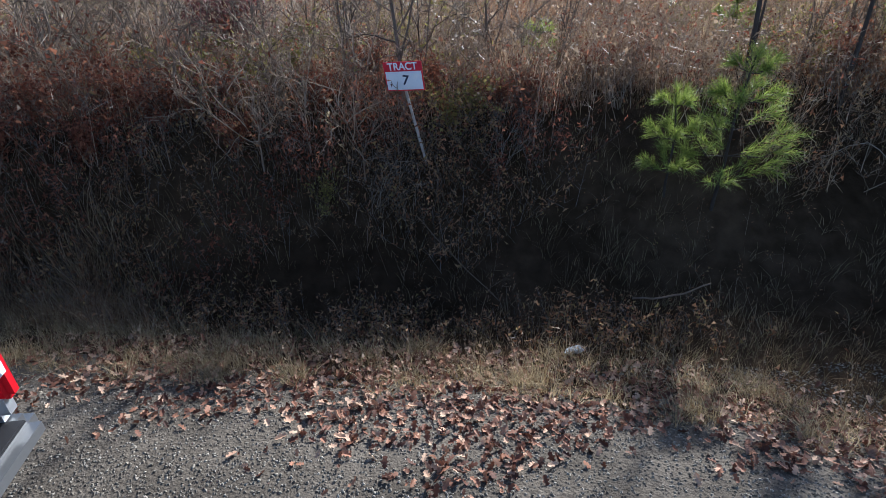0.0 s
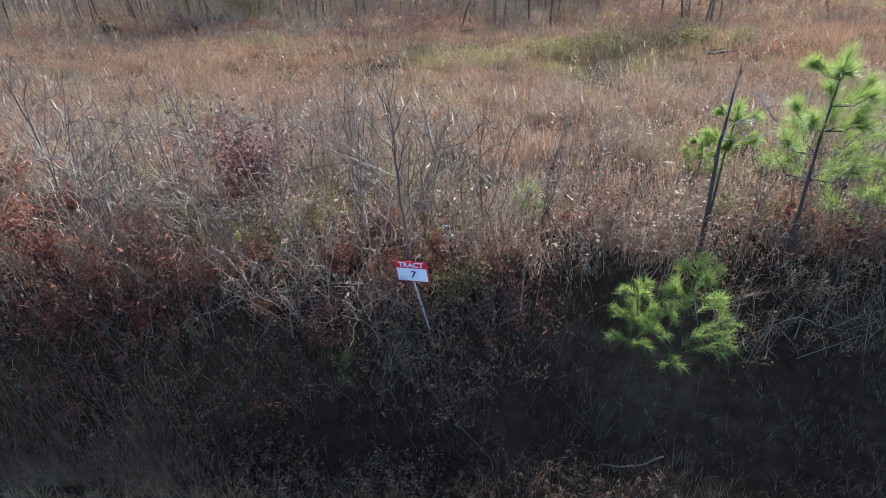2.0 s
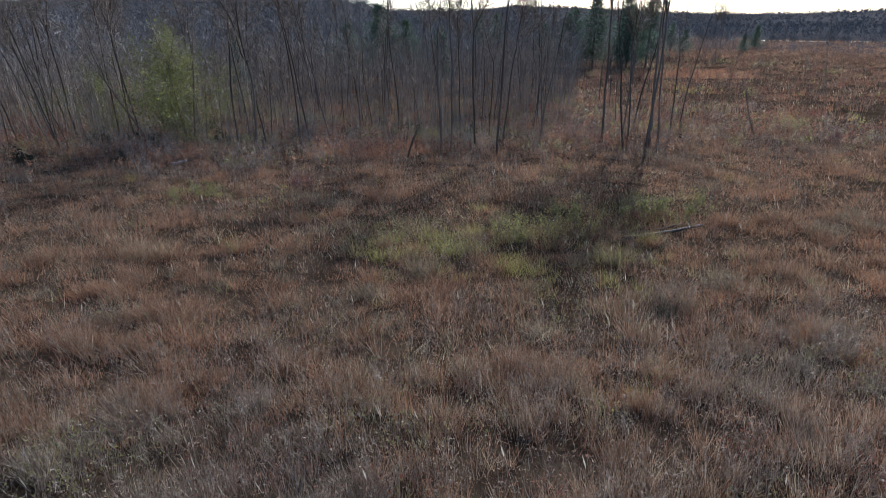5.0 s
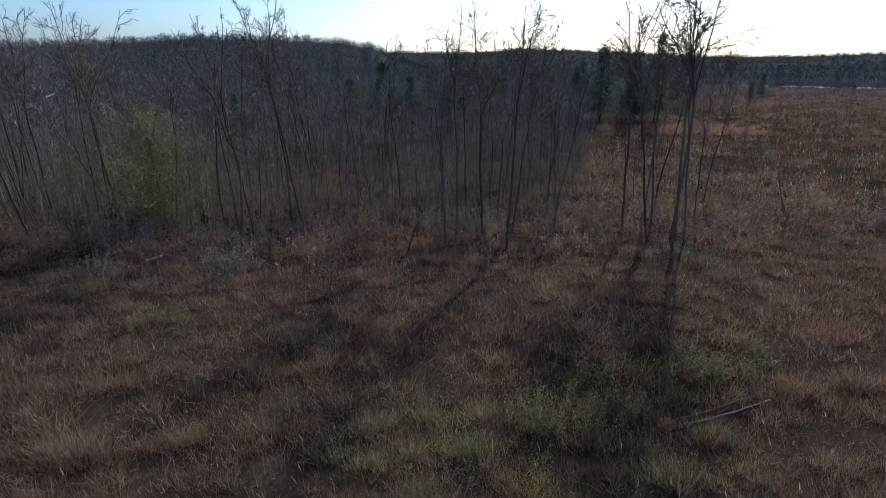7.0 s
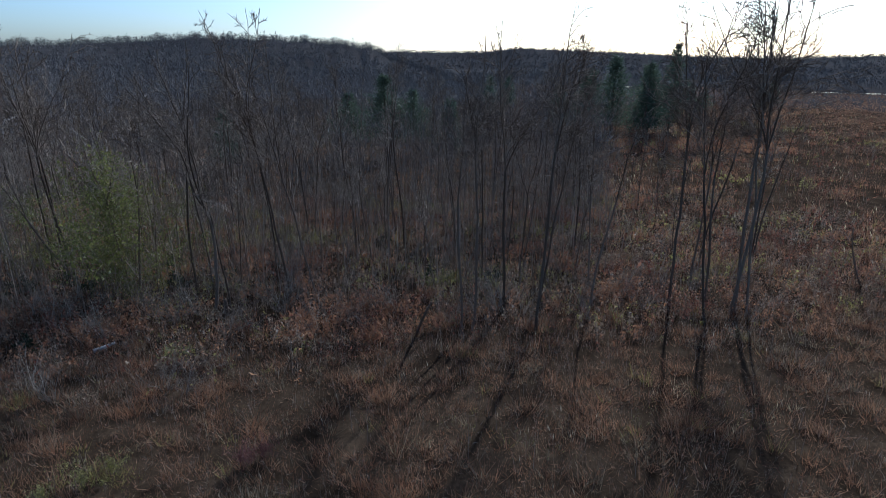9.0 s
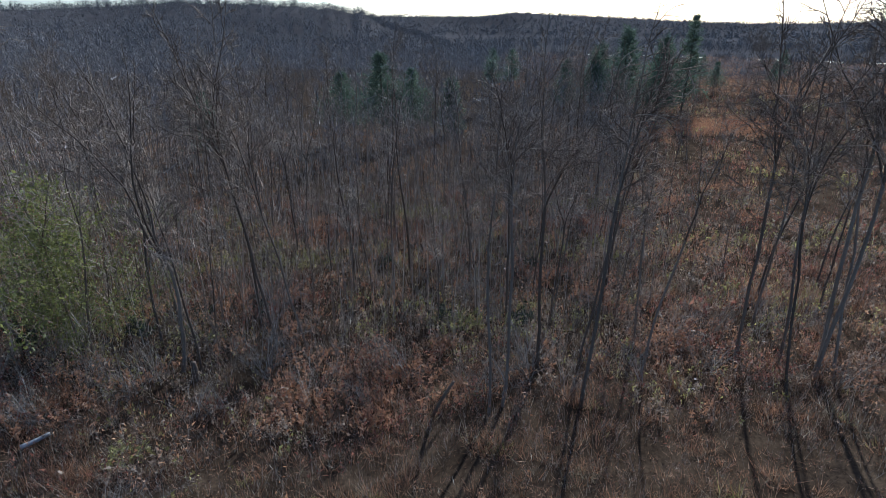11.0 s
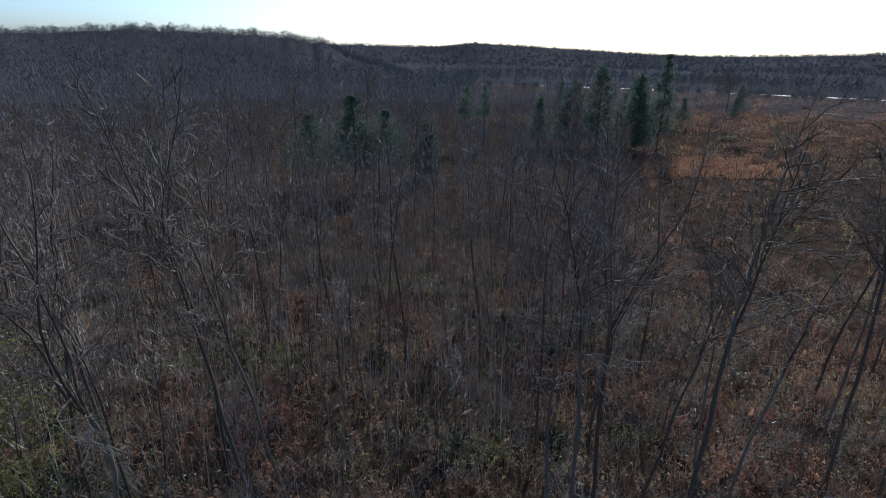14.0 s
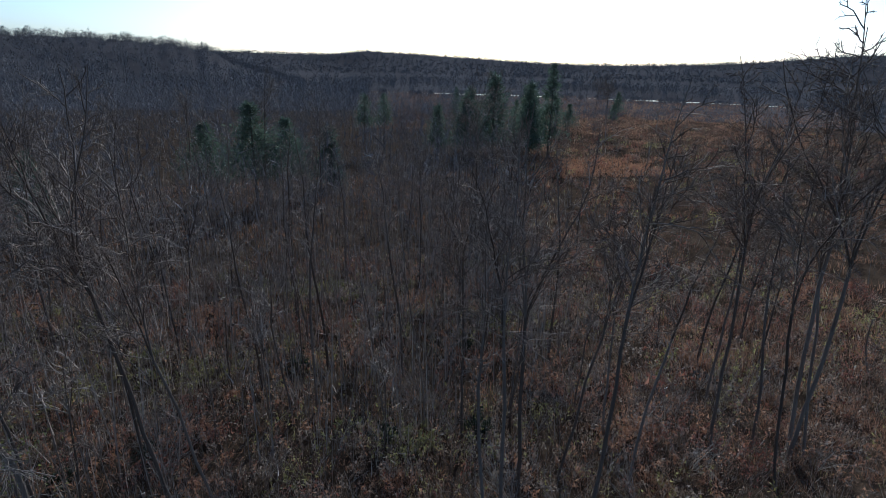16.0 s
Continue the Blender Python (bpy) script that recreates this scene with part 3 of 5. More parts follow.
def crowned_meshes(seed, height, radius, leaders=2, fork_at=0.5, crown=2.6, first=0.45, limbs=13, subs=6, twigs=5, kink=0.07, fan=14, fine=1.0):
    """A bare broadleaf tree: trunk that parts into leaders, limbs that rise in zigzag from them, branchlets and fine twigs."""
    r = np.random.default_rng(seed)

    def unit(v):
        return v / (np.linalg.norm(v) + 1e-9)

    def run(p, d, length, steps, k, lift):
        pts = [np.array(p, float)]
        for _ in range(steps):
            d = unit(d + r.normal(0, k, 3) + [0, 0, lift])
            pts.append(pts[-1] + d * length / steps)
        return np.array(pts)

    def at(pts, u):
        f = u * (len(pts) - 1)
        i = min(int(f), len(pts) - 2)
        return pts[i] + (pts[i + 1] - pts[i]) * (f - i), unit(pts[i + 1] - pts[i])

    def aside(along, lo, hi):
        side = unit(np.cross(along, r.normal(0, 1, 3)))
        a = radians(r.uniform(lo, hi))
        return along * math.cos(a) + side * math.sin(a)

    trunks, vs, fs, o = [], [], [], 0

    def add(pts, r0, r1, sides):
        nonlocal o
        v, f = tube(pts, np.linspace(r0, r1, len(pts)), sides)
        vs.append(v)
        fs.append(f + o)
        o += len(v)
    fork_z = fork_at * height
    stem = run((0, 0, -0.15), np.array([r.normal(0, 0.03), r.normal(0, 0.03), 1.0]), fork_z, 7, kink, 0.12)
    trunks.append(tube(stem, radius * np.linspace(1, 0.72, 8) * np.array([1.25] + [1] * 7), 8))
    turn = r.uniform(0, 6.28)
    for b in range(leaders):
        turn += 6.28 / leaders + r.uniform(-0.5, 0.5)
        a = radians(r.uniform(0.35, 1) * fan) if leaders > 1 else 0.02
        d = unit(unit(stem[-1] - stem[-2]) * math.cos(a) + np.array([math.cos(turn), math.sin(turn), 0]) * math.sin(a))
        lead = run(stem[-1], d, (height - fork_z) * r.uniform(0.82, 1.05), 9, kink * 1.5, 0.07)
        r0 = radius * (0.72 if leaders == 1 else 0.55)
        trunks.append(tube(lead, np.linspace(r0, 0.018 * fine, 10), 6))
        start = max(0.0, (first - fork_at) / (1 - fork_at))
        for n in range(limbs):
            u = start + (0.93 - start) * ((n + r.uniform(0, 1)) / limbs) ** 1.1
            p, along = at(lead, u)
            L = crown * (1.2 - u) ** 0.7 * r.uniform(0.5, 1.35)
            limb = run(p, aside(along, 26, 58), L, 5, 0.2, 0.0)
            rl = max(r0 * (1 - u) * 0.5, 0.03 * fine)
            add(limb, rl, 0.018 * fine, 4)
            for m in range(2 + int(subs * (1.1 - u))):
                q, al = at(limb, r.uniform(0.2, 1))
                sub = run(q, aside(al, 20, 55), L * r.uniform(0.25, 0.55), 3, 0.22, 0.03)
                add(sub, 0.024 * fine, 0.013 * fine, 3)
                for _ in range(twigs):
                    w, aw = at(sub, r.uniform(0.25, 1))
                    add(np.array([w, w + aside(aw, 15, 60) * L * r.uniform(0.08, 0.24)]), 0.015 * fine, 0.007 * fine, 3)
    for n in range(int(r.integers(1, 4))):  # dead stubs low on the trunk
        p, along = at(stem, r.uniform(0.45, 0.95))
        add(run(p, aside(along, 50, 80), crown * r.uniform(0.2, 0.6), 3, 0.25, 0.0), 0.025 * fine, 0.01 * fine, 3)
    return trunks, (np.concatenate(vs), np.concatenate(fs))


def bare_tree(name, label, seed, bark=None, category="tree", twig=None, **kw):
    trunks, crown = crowned_meshes(seed, **kw)
    root = tagged(new(name), label, category)
    for v, f in trunks:
        ob = new("trunk", mesh_of("trunk", v, f, [bark or M_BARK], smooth=True))
        ob.parent = root
    ob = tagged(new("crown", mesh_of("crown", *crown, [twig or M_TWIG], smooth=True)), kind="stuff")
    ob.parent = root
    return root


def stand(ob, x, y, turn=0, size=1.0, tilt=0.0, lift=0.0):
    if y < 17:  # the bank is drawn a little large
        x, y, size = 0.9 * x, 8.6 + 0.9 * (y - 8.4), 0.9 * size
    m = pose(x, y, float(ground_z(x, y)) + lift, tilt, 0, turn)
    ob.matrix_basis = m @ Matrix.Scale(size, 4)
    return ob


def plant(ob, x, y, turn=0, size=1.0, tilt=0.0):
    c = copy_thing(ob, Matrix())
    return stand(c, x, y, turn, size, tilt)


TALL = "tall bare hardwood tree with grey bark in the winter woods"
kinds = [bare_tree("bare_tree", TALL, 11 + i, height=24, radius=rad, leaders=le, fork_at=fk, crown=cr, first=fi, limbs=li, subs=7, twigs=5, kink=ck, fan=fan, twig=M_CROWN)
         for i, (rad, le, fk, cr, fi, li, ck, fan) in enumerate([(0.12, 3, 0.52, 3.6, 0.46, 12, 0.06, 11), (0.11, 3, 0.56, 3.3, 0.44, 12, 0.055, 9), (0.115, 2, 0.6, 3.4, 0.42, 15, 0.05, 7), (0.095, 2, 0.5, 3.3, 0.42, 14, 0.06, 7)])]
kinds += [bare_tree("bare_tree", "slender bare young hardwood tree in the winter woods", 31 + i, height=h, radius=rad, leaders=le, fork_at=0.6, crown=cr, first=0.5, limbs=11, subs=4, twigs=3, kink=0.05)
          for i, (h, rad, le, cr) in enumerate([(19, 0.1, 1, 1.7), (16, 0.085, 2, 1.6), (13, 0.07, 1, 1.5), (10, 0.055, 2, 1.3)])]
kinds.append(bare_tree("bare_tree", "crooked bare hardwood tree with pale grey limbs at the woods edge", 77, height=24, radius=0.15, leaders=3, fork_at=0.42, crown=3.4, first=0.42, limbs=11, subs=8, twigs=6, kink=0.1, fan=20, twig=M_TWIG))
KIND_HEIGHT = [24, 24, 24, 24, 19, 16, 13, 10, 24]
# x, y, kind, height, turn, lean in degrees towards +x
NAMED = [(-13.6, 73.2, 8, 24, 45, -5), (-12.1, 72.6, 3, 22, 190, -5), (-16.1, 76.8, 4, 21.5, 90, -2), (-14.8, 77.5, 4, 20, 200, 1), (-12.3, 77.6, 7, 12.5, 20, 0), (-7.3, 76.5, 1, 26.5, 123, -6), (-4.6, 74.2, 3, 23.5, 260, -2),
         (8.6, 65.8, 2, 22.8, 60, 0), (7.6, 65.2, 4, 19, 150, 0), (12.2, 69.5, 0, 24.6, 190, 0), (13.8, 65.1, 2, 25, 300, -1), (15.7, 70.3, 3, 23, 10, 1), (11.7, 76.6, 1, 22, 90, 0), (19.5, 68, 4, 18, 33, 2), (21.5, 73, 5, 17, 80, 0),
         (27.6, 68.8, 1, 27.5, 66, 0), (28.2, 64.2, 3, 25.5, 250, 0), (31.5, 65.8, 0, 28.5, 310, 0), (32.3, 66.3, 2, 30, 120, 1), (33.0, 65.6, 3, 27, 200, 2), (30.2, 67.6, 4, 20, 140, -1),
         (-27.1, 79.1, 8, 20.5, 275, -13), (-28.9, 81.5, 0, 25.5, 190, -3), (-30.4, 83, 4, 21, 15, -4), (-36.0, 76.1, 1, 20, 160, -9), (-36.6, 76.8, 4, 22, 60, -13), (-35.6, 77.0, 3, 22, 240, -6), (-37.1, 76.4, 4, 18, 20, -16), (-39, 86.5, 0, 26, 90, -3), (-33.5, 86, 1, 24, 330, 0),
         (-41.5, 90, 2, 25, 200, 0), (-45, 84, 1, 24, 95, -4), (-23.5, 88, 1, 21, 10, 0), (32.5, 73.6, 1, 22, 140, 1), (36, 78, 4, 20, 10, 3), (39.5, 74.5, 5, 17, 77, 2), (44, 80, 4, 18, 45, 1), (2.5, 84, 4, 20, 120, 0), (-1.2, 88, 4, 19, 210, 0),
         (145, 229, 0, 28, 30, 0), (149, 232, 2, 27, 100, 0), (156, 250, 1, 28, 200, 0)]
for x, y, v, h, a, le in NAMED:
    c = tagged(plant(kinds[v], x, y, a, h / KIND_HEIGHT[v]), group="woods edge trees")
    at = c.matrix_basis.translation.copy()
    c.matrix_basis = Matrix.Translation(at) @ Matrix.Rotation(radians(le), 4, "Y") @ Matrix.Translation(-at) @ c.matrix_basis
wx, wy = scatter(900, -85, 60, 76, 165, in_woods)
for x, y in list(zip(wx, wy))[:260]:
    plant(kinds[int(rng.integers(4, 8)) if rng.random() < 0.9 else int(rng.integers(1, 4))], x, y, rng.uniform(0, 360), rng.uniform(0.75, 1.15), rng.uniform(-2, 2))
ox, oy = scatter(420, 24, 150, 72, 215, lambda x, y: ~in_woods(x, y) & (rng.random(len(x)) < np.exp(-(x - woods_side(y)) / 22)))
for x, y in list(zip(ox, oy))[:46]:
    plant(kinds[int(rng.integers(4, 8))], x, y, rng.uniform(0, 360), rng.uniform(0.55, 1.0), rng.uniform(-4, 4))
for i, k in enumerate(kinds):
    stand(k, -52 - 4 * i, 76 + 3 * i, 40 * i)


# far woods, one mass: slivers of trunk and branch
def sliver_trees(x, y, height, twigs, width, girth=0.2, fine=0.5, sink=0.0):
    """Many bare trees in one mass: a thin trunk and a ragged crown of fine twigs that fan upward."""
    n = len(x)
    H = height * rng.uniform(0.65, 1.2, n)
    z = ground_z(x, y) - sink
    t = rng.uniform(0, np.pi, n)
    ln = rng.normal(0, 0.06, (n, 2)) * H[:, None]
    tv = np.stack([np.stack([x - np.cos(t) * width, y - np.sin(t) * width, z - 0.1], 1), np.stack([x + np.cos(t) * width, y + np.sin(t) * width, z - 0.1], 1),
                   np.stack([x + ln[:, 0], y + ln[:, 1], z + H], 1)], 1).reshape(-1, 3)
    i = np.repeat(np.arange(n), twigs)
    k = len(i)
    s = rng.uniform(0.3, 1.0, k)
    a = rng.uniform(0, 2 * np.pi, k)
    R = H[i] * girth * np.sin(np.pi * np.clip((s - 0.22) / 0.85, 0, 1)) ** 0.8 * np.sqrt(rng.uniform(0, 1, k))
    b = np.stack([x[i] + ln[i, 0] * s + np.cos(a) * R, y[i] + ln[i, 1] * s + np.sin(a) * R, z[i] + H[i] * s * 0.95], 1)
    L = H[i] * rng.uniform(0.06, 0.17, k)
    d = np.stack([np.cos(a) * 0.6, np.sin(a) * 0.6, rng.uniform(0.1, 1.3, k)], 1) + rng.normal(0, 0.35, (k, 3))
    e = b + d * L[:, None]
    w = rng.normal(0, 1, (k, 3)) * width * fine
    v = np.concatenate([tv, np.stack([b - w, b + w, e], 1).reshape(-1, 3)])
    return v, np.arange(len(v)).reshape(-1, 3)


ax_, ay = scatter(9000, -260, 260, 112, 430, lambda x, y: (x < woods_side(y)) | (y > 222) & (x < 150) | (y > 330))
ax_, ay = ax_[:4300], ay[:4300]
r_, a_ = rng.uniform(380, 900, 9000), rng.uniform(-80, 62, 9000)
bx_, by_ = r_ * np.sin(np.radians(a_)), 50 + r_ * np.cos(np.radians(a_))
keep = (a_ < 9) | (r_ < 815) & (rng.random(9000) < 0.75)
bx_, by_ = bx_[keep], by_[keep]
r_, a_ = rng.uniform(1120, 1950, 7000), rng.uniform(-5, 72, 7000)
cx_, cy_ = r_ * np.sin(np.radians(a_)), 50 + r_ * np.cos(np.radians(a_))
r_, a_ = rng.normal(715, 45, 2600), rng.uniform(-62, 9, 2600)
kx_, ky_ = r_ * np.sin(np.radians(a_)), 50 + r_ * np.cos(np.radians(a_))


def open_flat(x, y):
    """Share of the far trees that stand: few on the flats before the lake, none in it."""
    r, a = np.hypot(x, y - 50), np.degrees(np.arctan2(x, y - 50))
    keep = np.where((a > 30) & (a < 57) & (r > 230) & (r < 585), 0.12, np.where((a > 15) & (a <= 30) & (r > 300) & (r < 585), 0.3, 1.0))
    return rng.random(len(x)) < np.where((a > 15) & (a < 57) & (r > 500) & (r < 570), 0.0, keep)


k = open_flat(ax_, ay)
ax_, ay = ax_[k], ay[k]
k = open_flat(bx_, by_)
bx_, by_ = bx_[k], by_[k]
near = (np.hypot(bx_, by_ - 50) < 540) | (bx_ > 0.16 * by_)
stuff("far_woods", [(*sliver_trees(ax_, ay, 15, 32, 0.075, 0.2, 0.65), 1), (*sliver_trees(bx_[near], by_[near], 12, 26, 0.16, 0.24, 1.2), 0), (*sliver_trees(bx_[~near], by_[~near], 10, 24, 0.16, 0.3, 1.1, 3.0), 0), (*sliver_trees(cx_, cy_, 10, 10, 0.6, 0.4, 1.6, 3.5), 0), (*sliver_trees(kx_, ky_, 9.5, 22, 0.16, 0.34, 1.1, 3.5), 0)],
      [M_FARWOOD, M_MIDWOOD], "grey brown bare woods stretching to the hills", "woods")
tx2, ty2 = scatter(2100, -70, 40, 70, 117, lambda x, y: in_woods(x, y + 3))
tx5, ty5 = scatter(3400, -90, 60, 76, 160, in_woods)
tx6, ty6 = scatter(2200, 24, 190, 68, 260, lambda x, y: ~in_woods(x, y) & (rng.random(len(x)) < 0.12 + 0.8 * np.exp(-(x - woods_side(y)) / 20)))
tx3, ty3 = scatter(500, -60, 70, 42, 74)
tx4, ty4 = clumped(1500, -70, 62, 58, 118, 0.8, lambda x, y: in_woods(x, y + 8) | (y < 92) & (x > 22))
stuff("thin_saplings", [(*sliver_trees(tx2, ty2, 5.5, 14, 0.022, 0.14, 0.45), 0), (*sliver_trees(tx5, ty5, 11, 15, 0.05, 0.12, 0.3), 0), (*sliver_trees(tx6, ty6, 5.0, 22, 0.035, 0.22, 0.5), 0), (*sliver_trees(tx3, ty3, 2.4, 12, 0.014, 0.25), 0), (*sliver_trees(tx4, ty4, 1.7, 14, 0.014, 0.5, 0.6), 1)], [M_TWIG, M_PALETWIG],
      "thicket of thin bare saplings along the woods edge", "saplings")

r_, a_ = rng.uniform(230, 520, 5200), rng.uniform(14, 60, 5200)
lx, ly = r_ * np.sin(np.radians(a_)), 50 + r_ * np.cos(np.radians(a_))
r_, a_ = rng.normal(505, 9, 1500), rng.uniform(14, 60, 1500)
shore = patchy(a_ * 3, r_ * 0, 0.6, 2) > -0.25
mx_, my_ = (r_ * np.sin(np.radians(a_)))[shore], (50 + r_ * np.cos(np.radians(a_)))[shore]
kl = patchy(lx, ly, 0.05, 3.0)
stuff("shore_brush", [(*sliver_trees(lx[kl > 0], ly[kl > 0], 2.6, 15, 0.07, 0.6, 1.6), 0), (*sliver_trees(lx[kl <= 0], ly[kl <= 0], 3.4, 15, 0.07, 0.5, 1.5), 1), (*sliver_trees(mx_, my_, 5.0, 16, 0.12, 0.4, 1.5), 2)],
      [M_FIELDLEAF, M_RUSSET, M_FARWOOD], "brown brush and low bare trees on the flats before the lake", "brush")

# ---- lake beyond the far trees ----
M_WATER = material("still water", [(0.02, 0.025, 0.03), (0.03, 0.035, 0.04)], 0.05, 0.04, spec=0.5)
bm = bmesh.new()
arc = [radians(16 + 40 * i / 40) for i in range(41)]
inner = [bm.verts.new((math.sin(a) * (534 + 5 * math.sin(a * 23)), 50 + math.cos(a) * (534 + 5 * math.sin(a * 23)), -5.75)) for a in arc]
outer = [bm.verts.new((math.sin(a) * (543 + 4 * math.sin(a * 17)), 50 + math.cos(a) * (543 + 4 * math.sin(a * 17)), -5.75)) for a in arc]
for i in range(40):
    bm.faces.new((inner[i], inner[i + 1], outer[i + 1], outer[i]))
me = bpy.data.meshes.new("water")
bm.to_mesh(me)
bm.free()
me.materials.append(M_WATER)
tagged(new("water", me), "pale lake beyond the distant tree line", "water", kind="structure")


# ---- conifers ----
def conifer(seed, height, width, bare=0.3, per=34):
    r = np.random.default_rng(seed)
    root = tagged(new("conifer_tree"), "dark green conifer with ragged pointed crown among bare trees", "tree")
    v, f = tube([(0, 0, -0.2), (0.1, 0, height * 0.5), (0, 0.05, height)], [0.22, 0.13, 0.02], 6)
    new("trunk", mesh_of("trunk", v, f, [M_BARK])).parent = root
    out = []
    z = bare * height
    while z < height * 0.99:
        s = (z / height - bare) / (1 - bare)
        for b in range(int(r.integers(4, 8))):
            a = r.uniform(0, 6.28)
            L = width * (1.02 - s) ** 0.9 * r.uniform(0.3, 1.25) + 0.15
            n = int(per * (0.4 + 0.6 * (1 - s)))
            u = r.uniform(0.25, 1, n)[:, None]
            c = np.array([0, 0, z]) + np.array([math.cos(a) * L, math.sin(a) * L, L * r.uniform(-0.15, 0.3)]) * u + r.normal(0, 0.2 + 0.12 * L, (n, 3))
            d = np.array([math.cos(a), math.sin(a), 0.5]) * r.uniform(0.2, 0.55, (n, 1)) + r.normal(0, 0.18, (n, 3))
            w = r.normal(0, 0.07, (n, 3))
            out.append(np.stack([c - w, c + w, c + d], 1).reshape(-1, 3))
        z += height * r.uniform(0.018, 0.04)
    vv = np.concatenate(out)
    tagged(new("crown", mesh_of("crown", vv, np.arange(len(vv)).reshape(-1, 3), [M_CEDAR])), kind="stuff").parent = root
    return root


ced = [conifer(3, 17, 3.3, 0.2, 34), conifer(4, 13, 3.9, 0.14, 36), conifer(5, 7, 1.5, 0.08, 22), conifer(6, 17, 3.6, 0.5, 34), conifer(7, 14, 5.2, 0.3, 44)]
for x, y, v, s, a in [(100, 200.5, 0, 1.68, 0), (88.6, 195.2, 1, 1.8, 50), (82.1, 205.6, 1, 1.95, 140), (94, 203, 1, 1.65, 200), (73, 208, 1, 1.45, 10), (66, 214, 1, 1.2, 44), (78, 215, 1, 1.6, 99), (42, 215, 3, 1.1, 200), (49, 218, 3, 1.08, 10),
                      (4.7, 160, 4, 1.4, 70), (12, 166, 4, 1.15, 99), (-4, 168, 4, 1.1, 20), (22, 172, 2, 1.9, 60), (130, 260, 1, 1.1, 70), (-30, 150, 1, 1.0, 33), (150, 300, 1, 1.0, 0), (170, 310, 0, 0.9, 80), (200, 290, 1, 0.8, 12), (236, 330, 1, 1.1, 120), (120, 320, 0, 1.0, 210)]:
    plant(ced[v], x, y, a, s)
for i, c in enumerate(ced):
    stand(c, 108 + 9 * i, 236 + 4 * i, 60 * i, 0.9)


# ---- shrubs ----
def shrub(name, label, seed, height, stems, leaf_mat, leaves_n, leaf_size, twig=None, spread=0.5):
    r = np.random.default_rng(seed)
    root = tagged(new(name), label, "shrub")
    vs, fs, o, tips = [], [], 0, []
    for _ in range(stems):
        a = r.uniform(0, 6.28)
        d = np.array([math.cos(a) * spread * r.uniform(0.2, 1), math.sin(a) * spread * r.uniform(0.2, 1), 1.0])
        limb = []
        grow(r, (math.cos(a) * 0.08, math.sin(a) * 0.08, -0.05), d / np.linalg.norm(d), height * r.uniform(0.6, 1.1), height * 0.004 + 0.002, 1, limb, 2, 0.15, 0.2, (5, 9), 0.2, (25, 65), 0.003)
        for dd, p, rad in limb:
            v, f = tube(p, rad, 3)
            vs.append(v)
            fs.append(f + o)
            o += len(v)
            tips += list(p[1:])
    tagged(new("branchwork", mesh_of("branchwork", np.concatenate(vs), np.concatenate(fs), [twig or M_TWIG])), kind="stuff").parent = root
    if leaves_n:
        tips = np.array(tips)
        c = tips[r.integers(0, len(tips), leaves_n)] + r.normal(0, 0.05 * height, (leaves_n, 3))
        u, w = r.normal(0, leaf_size, (2, leaves_n, 3))
        q = np.stack([c - u, c + w, c + u, c - w * 0.8], 1).reshape(-1, 3)
        tagged(new("leaves", mesh_of("leaves", q, np.arange(leaves_n * 4).reshape(-1, 4), [leaf_mat])), kind="stuff").parent = root
    return root


SHRUBS = {
    "rust": shrub("rusty_shrub", "leafy shrub with rusty red dead leaves on the bank", 51, 1.3, 10, M_RUST, 1300, 0.019),
    "dark": shrub("dark_red_shrub", "tall shrub with dark red dry leaves in the field", 52, 2.2, 9, M_DARKRED, 1900, 0.024),
    "green": shrub("green_shrub", "shrub still holding yellow green leaves on the bank", 53, 1.2, 10, M_GREEN, 650, 0.022),
    "bare": shrub("bare_shrub", "bare grey twiggy shrub among dead grass", 54, 1.7, 12, None, 0, 0.02, M_PALETWIG, 0.9),
    "dead": shrub("dead_brush", "fallen dead brush with weathered grey twigs", 55, 2.0, 5, None, 0, 0.02, M_PALETWIG, 1.6),
    "willow": shrub("leafy_sapling", "young tree with thin olive green leaves at the woods edge", 56, 9.5, 4, M_SOFTGREEN, 5000, 0.045, M_TWIG, 0.22),
    "ever": shrub("evergreen_shrub", "low dark evergreen shrub on the woodland floor", 58, 1.3, 9, M_EVERGREEN, 700, 0.05, None, 0.9),
    "brown": shrub("brown_shrub", "low shrub with tan dry leaves in the woods", 57, 1.2, 8, M_DRYLEAF, 300, 0.03),
}
bush = np.random.default_rng(91)
THICKET = [(float(bush.uniform(-26, 36)), float(bush.uniform(64, 84)), float(bush.uniform(1.5, 2.8))) for _ in range(34)]
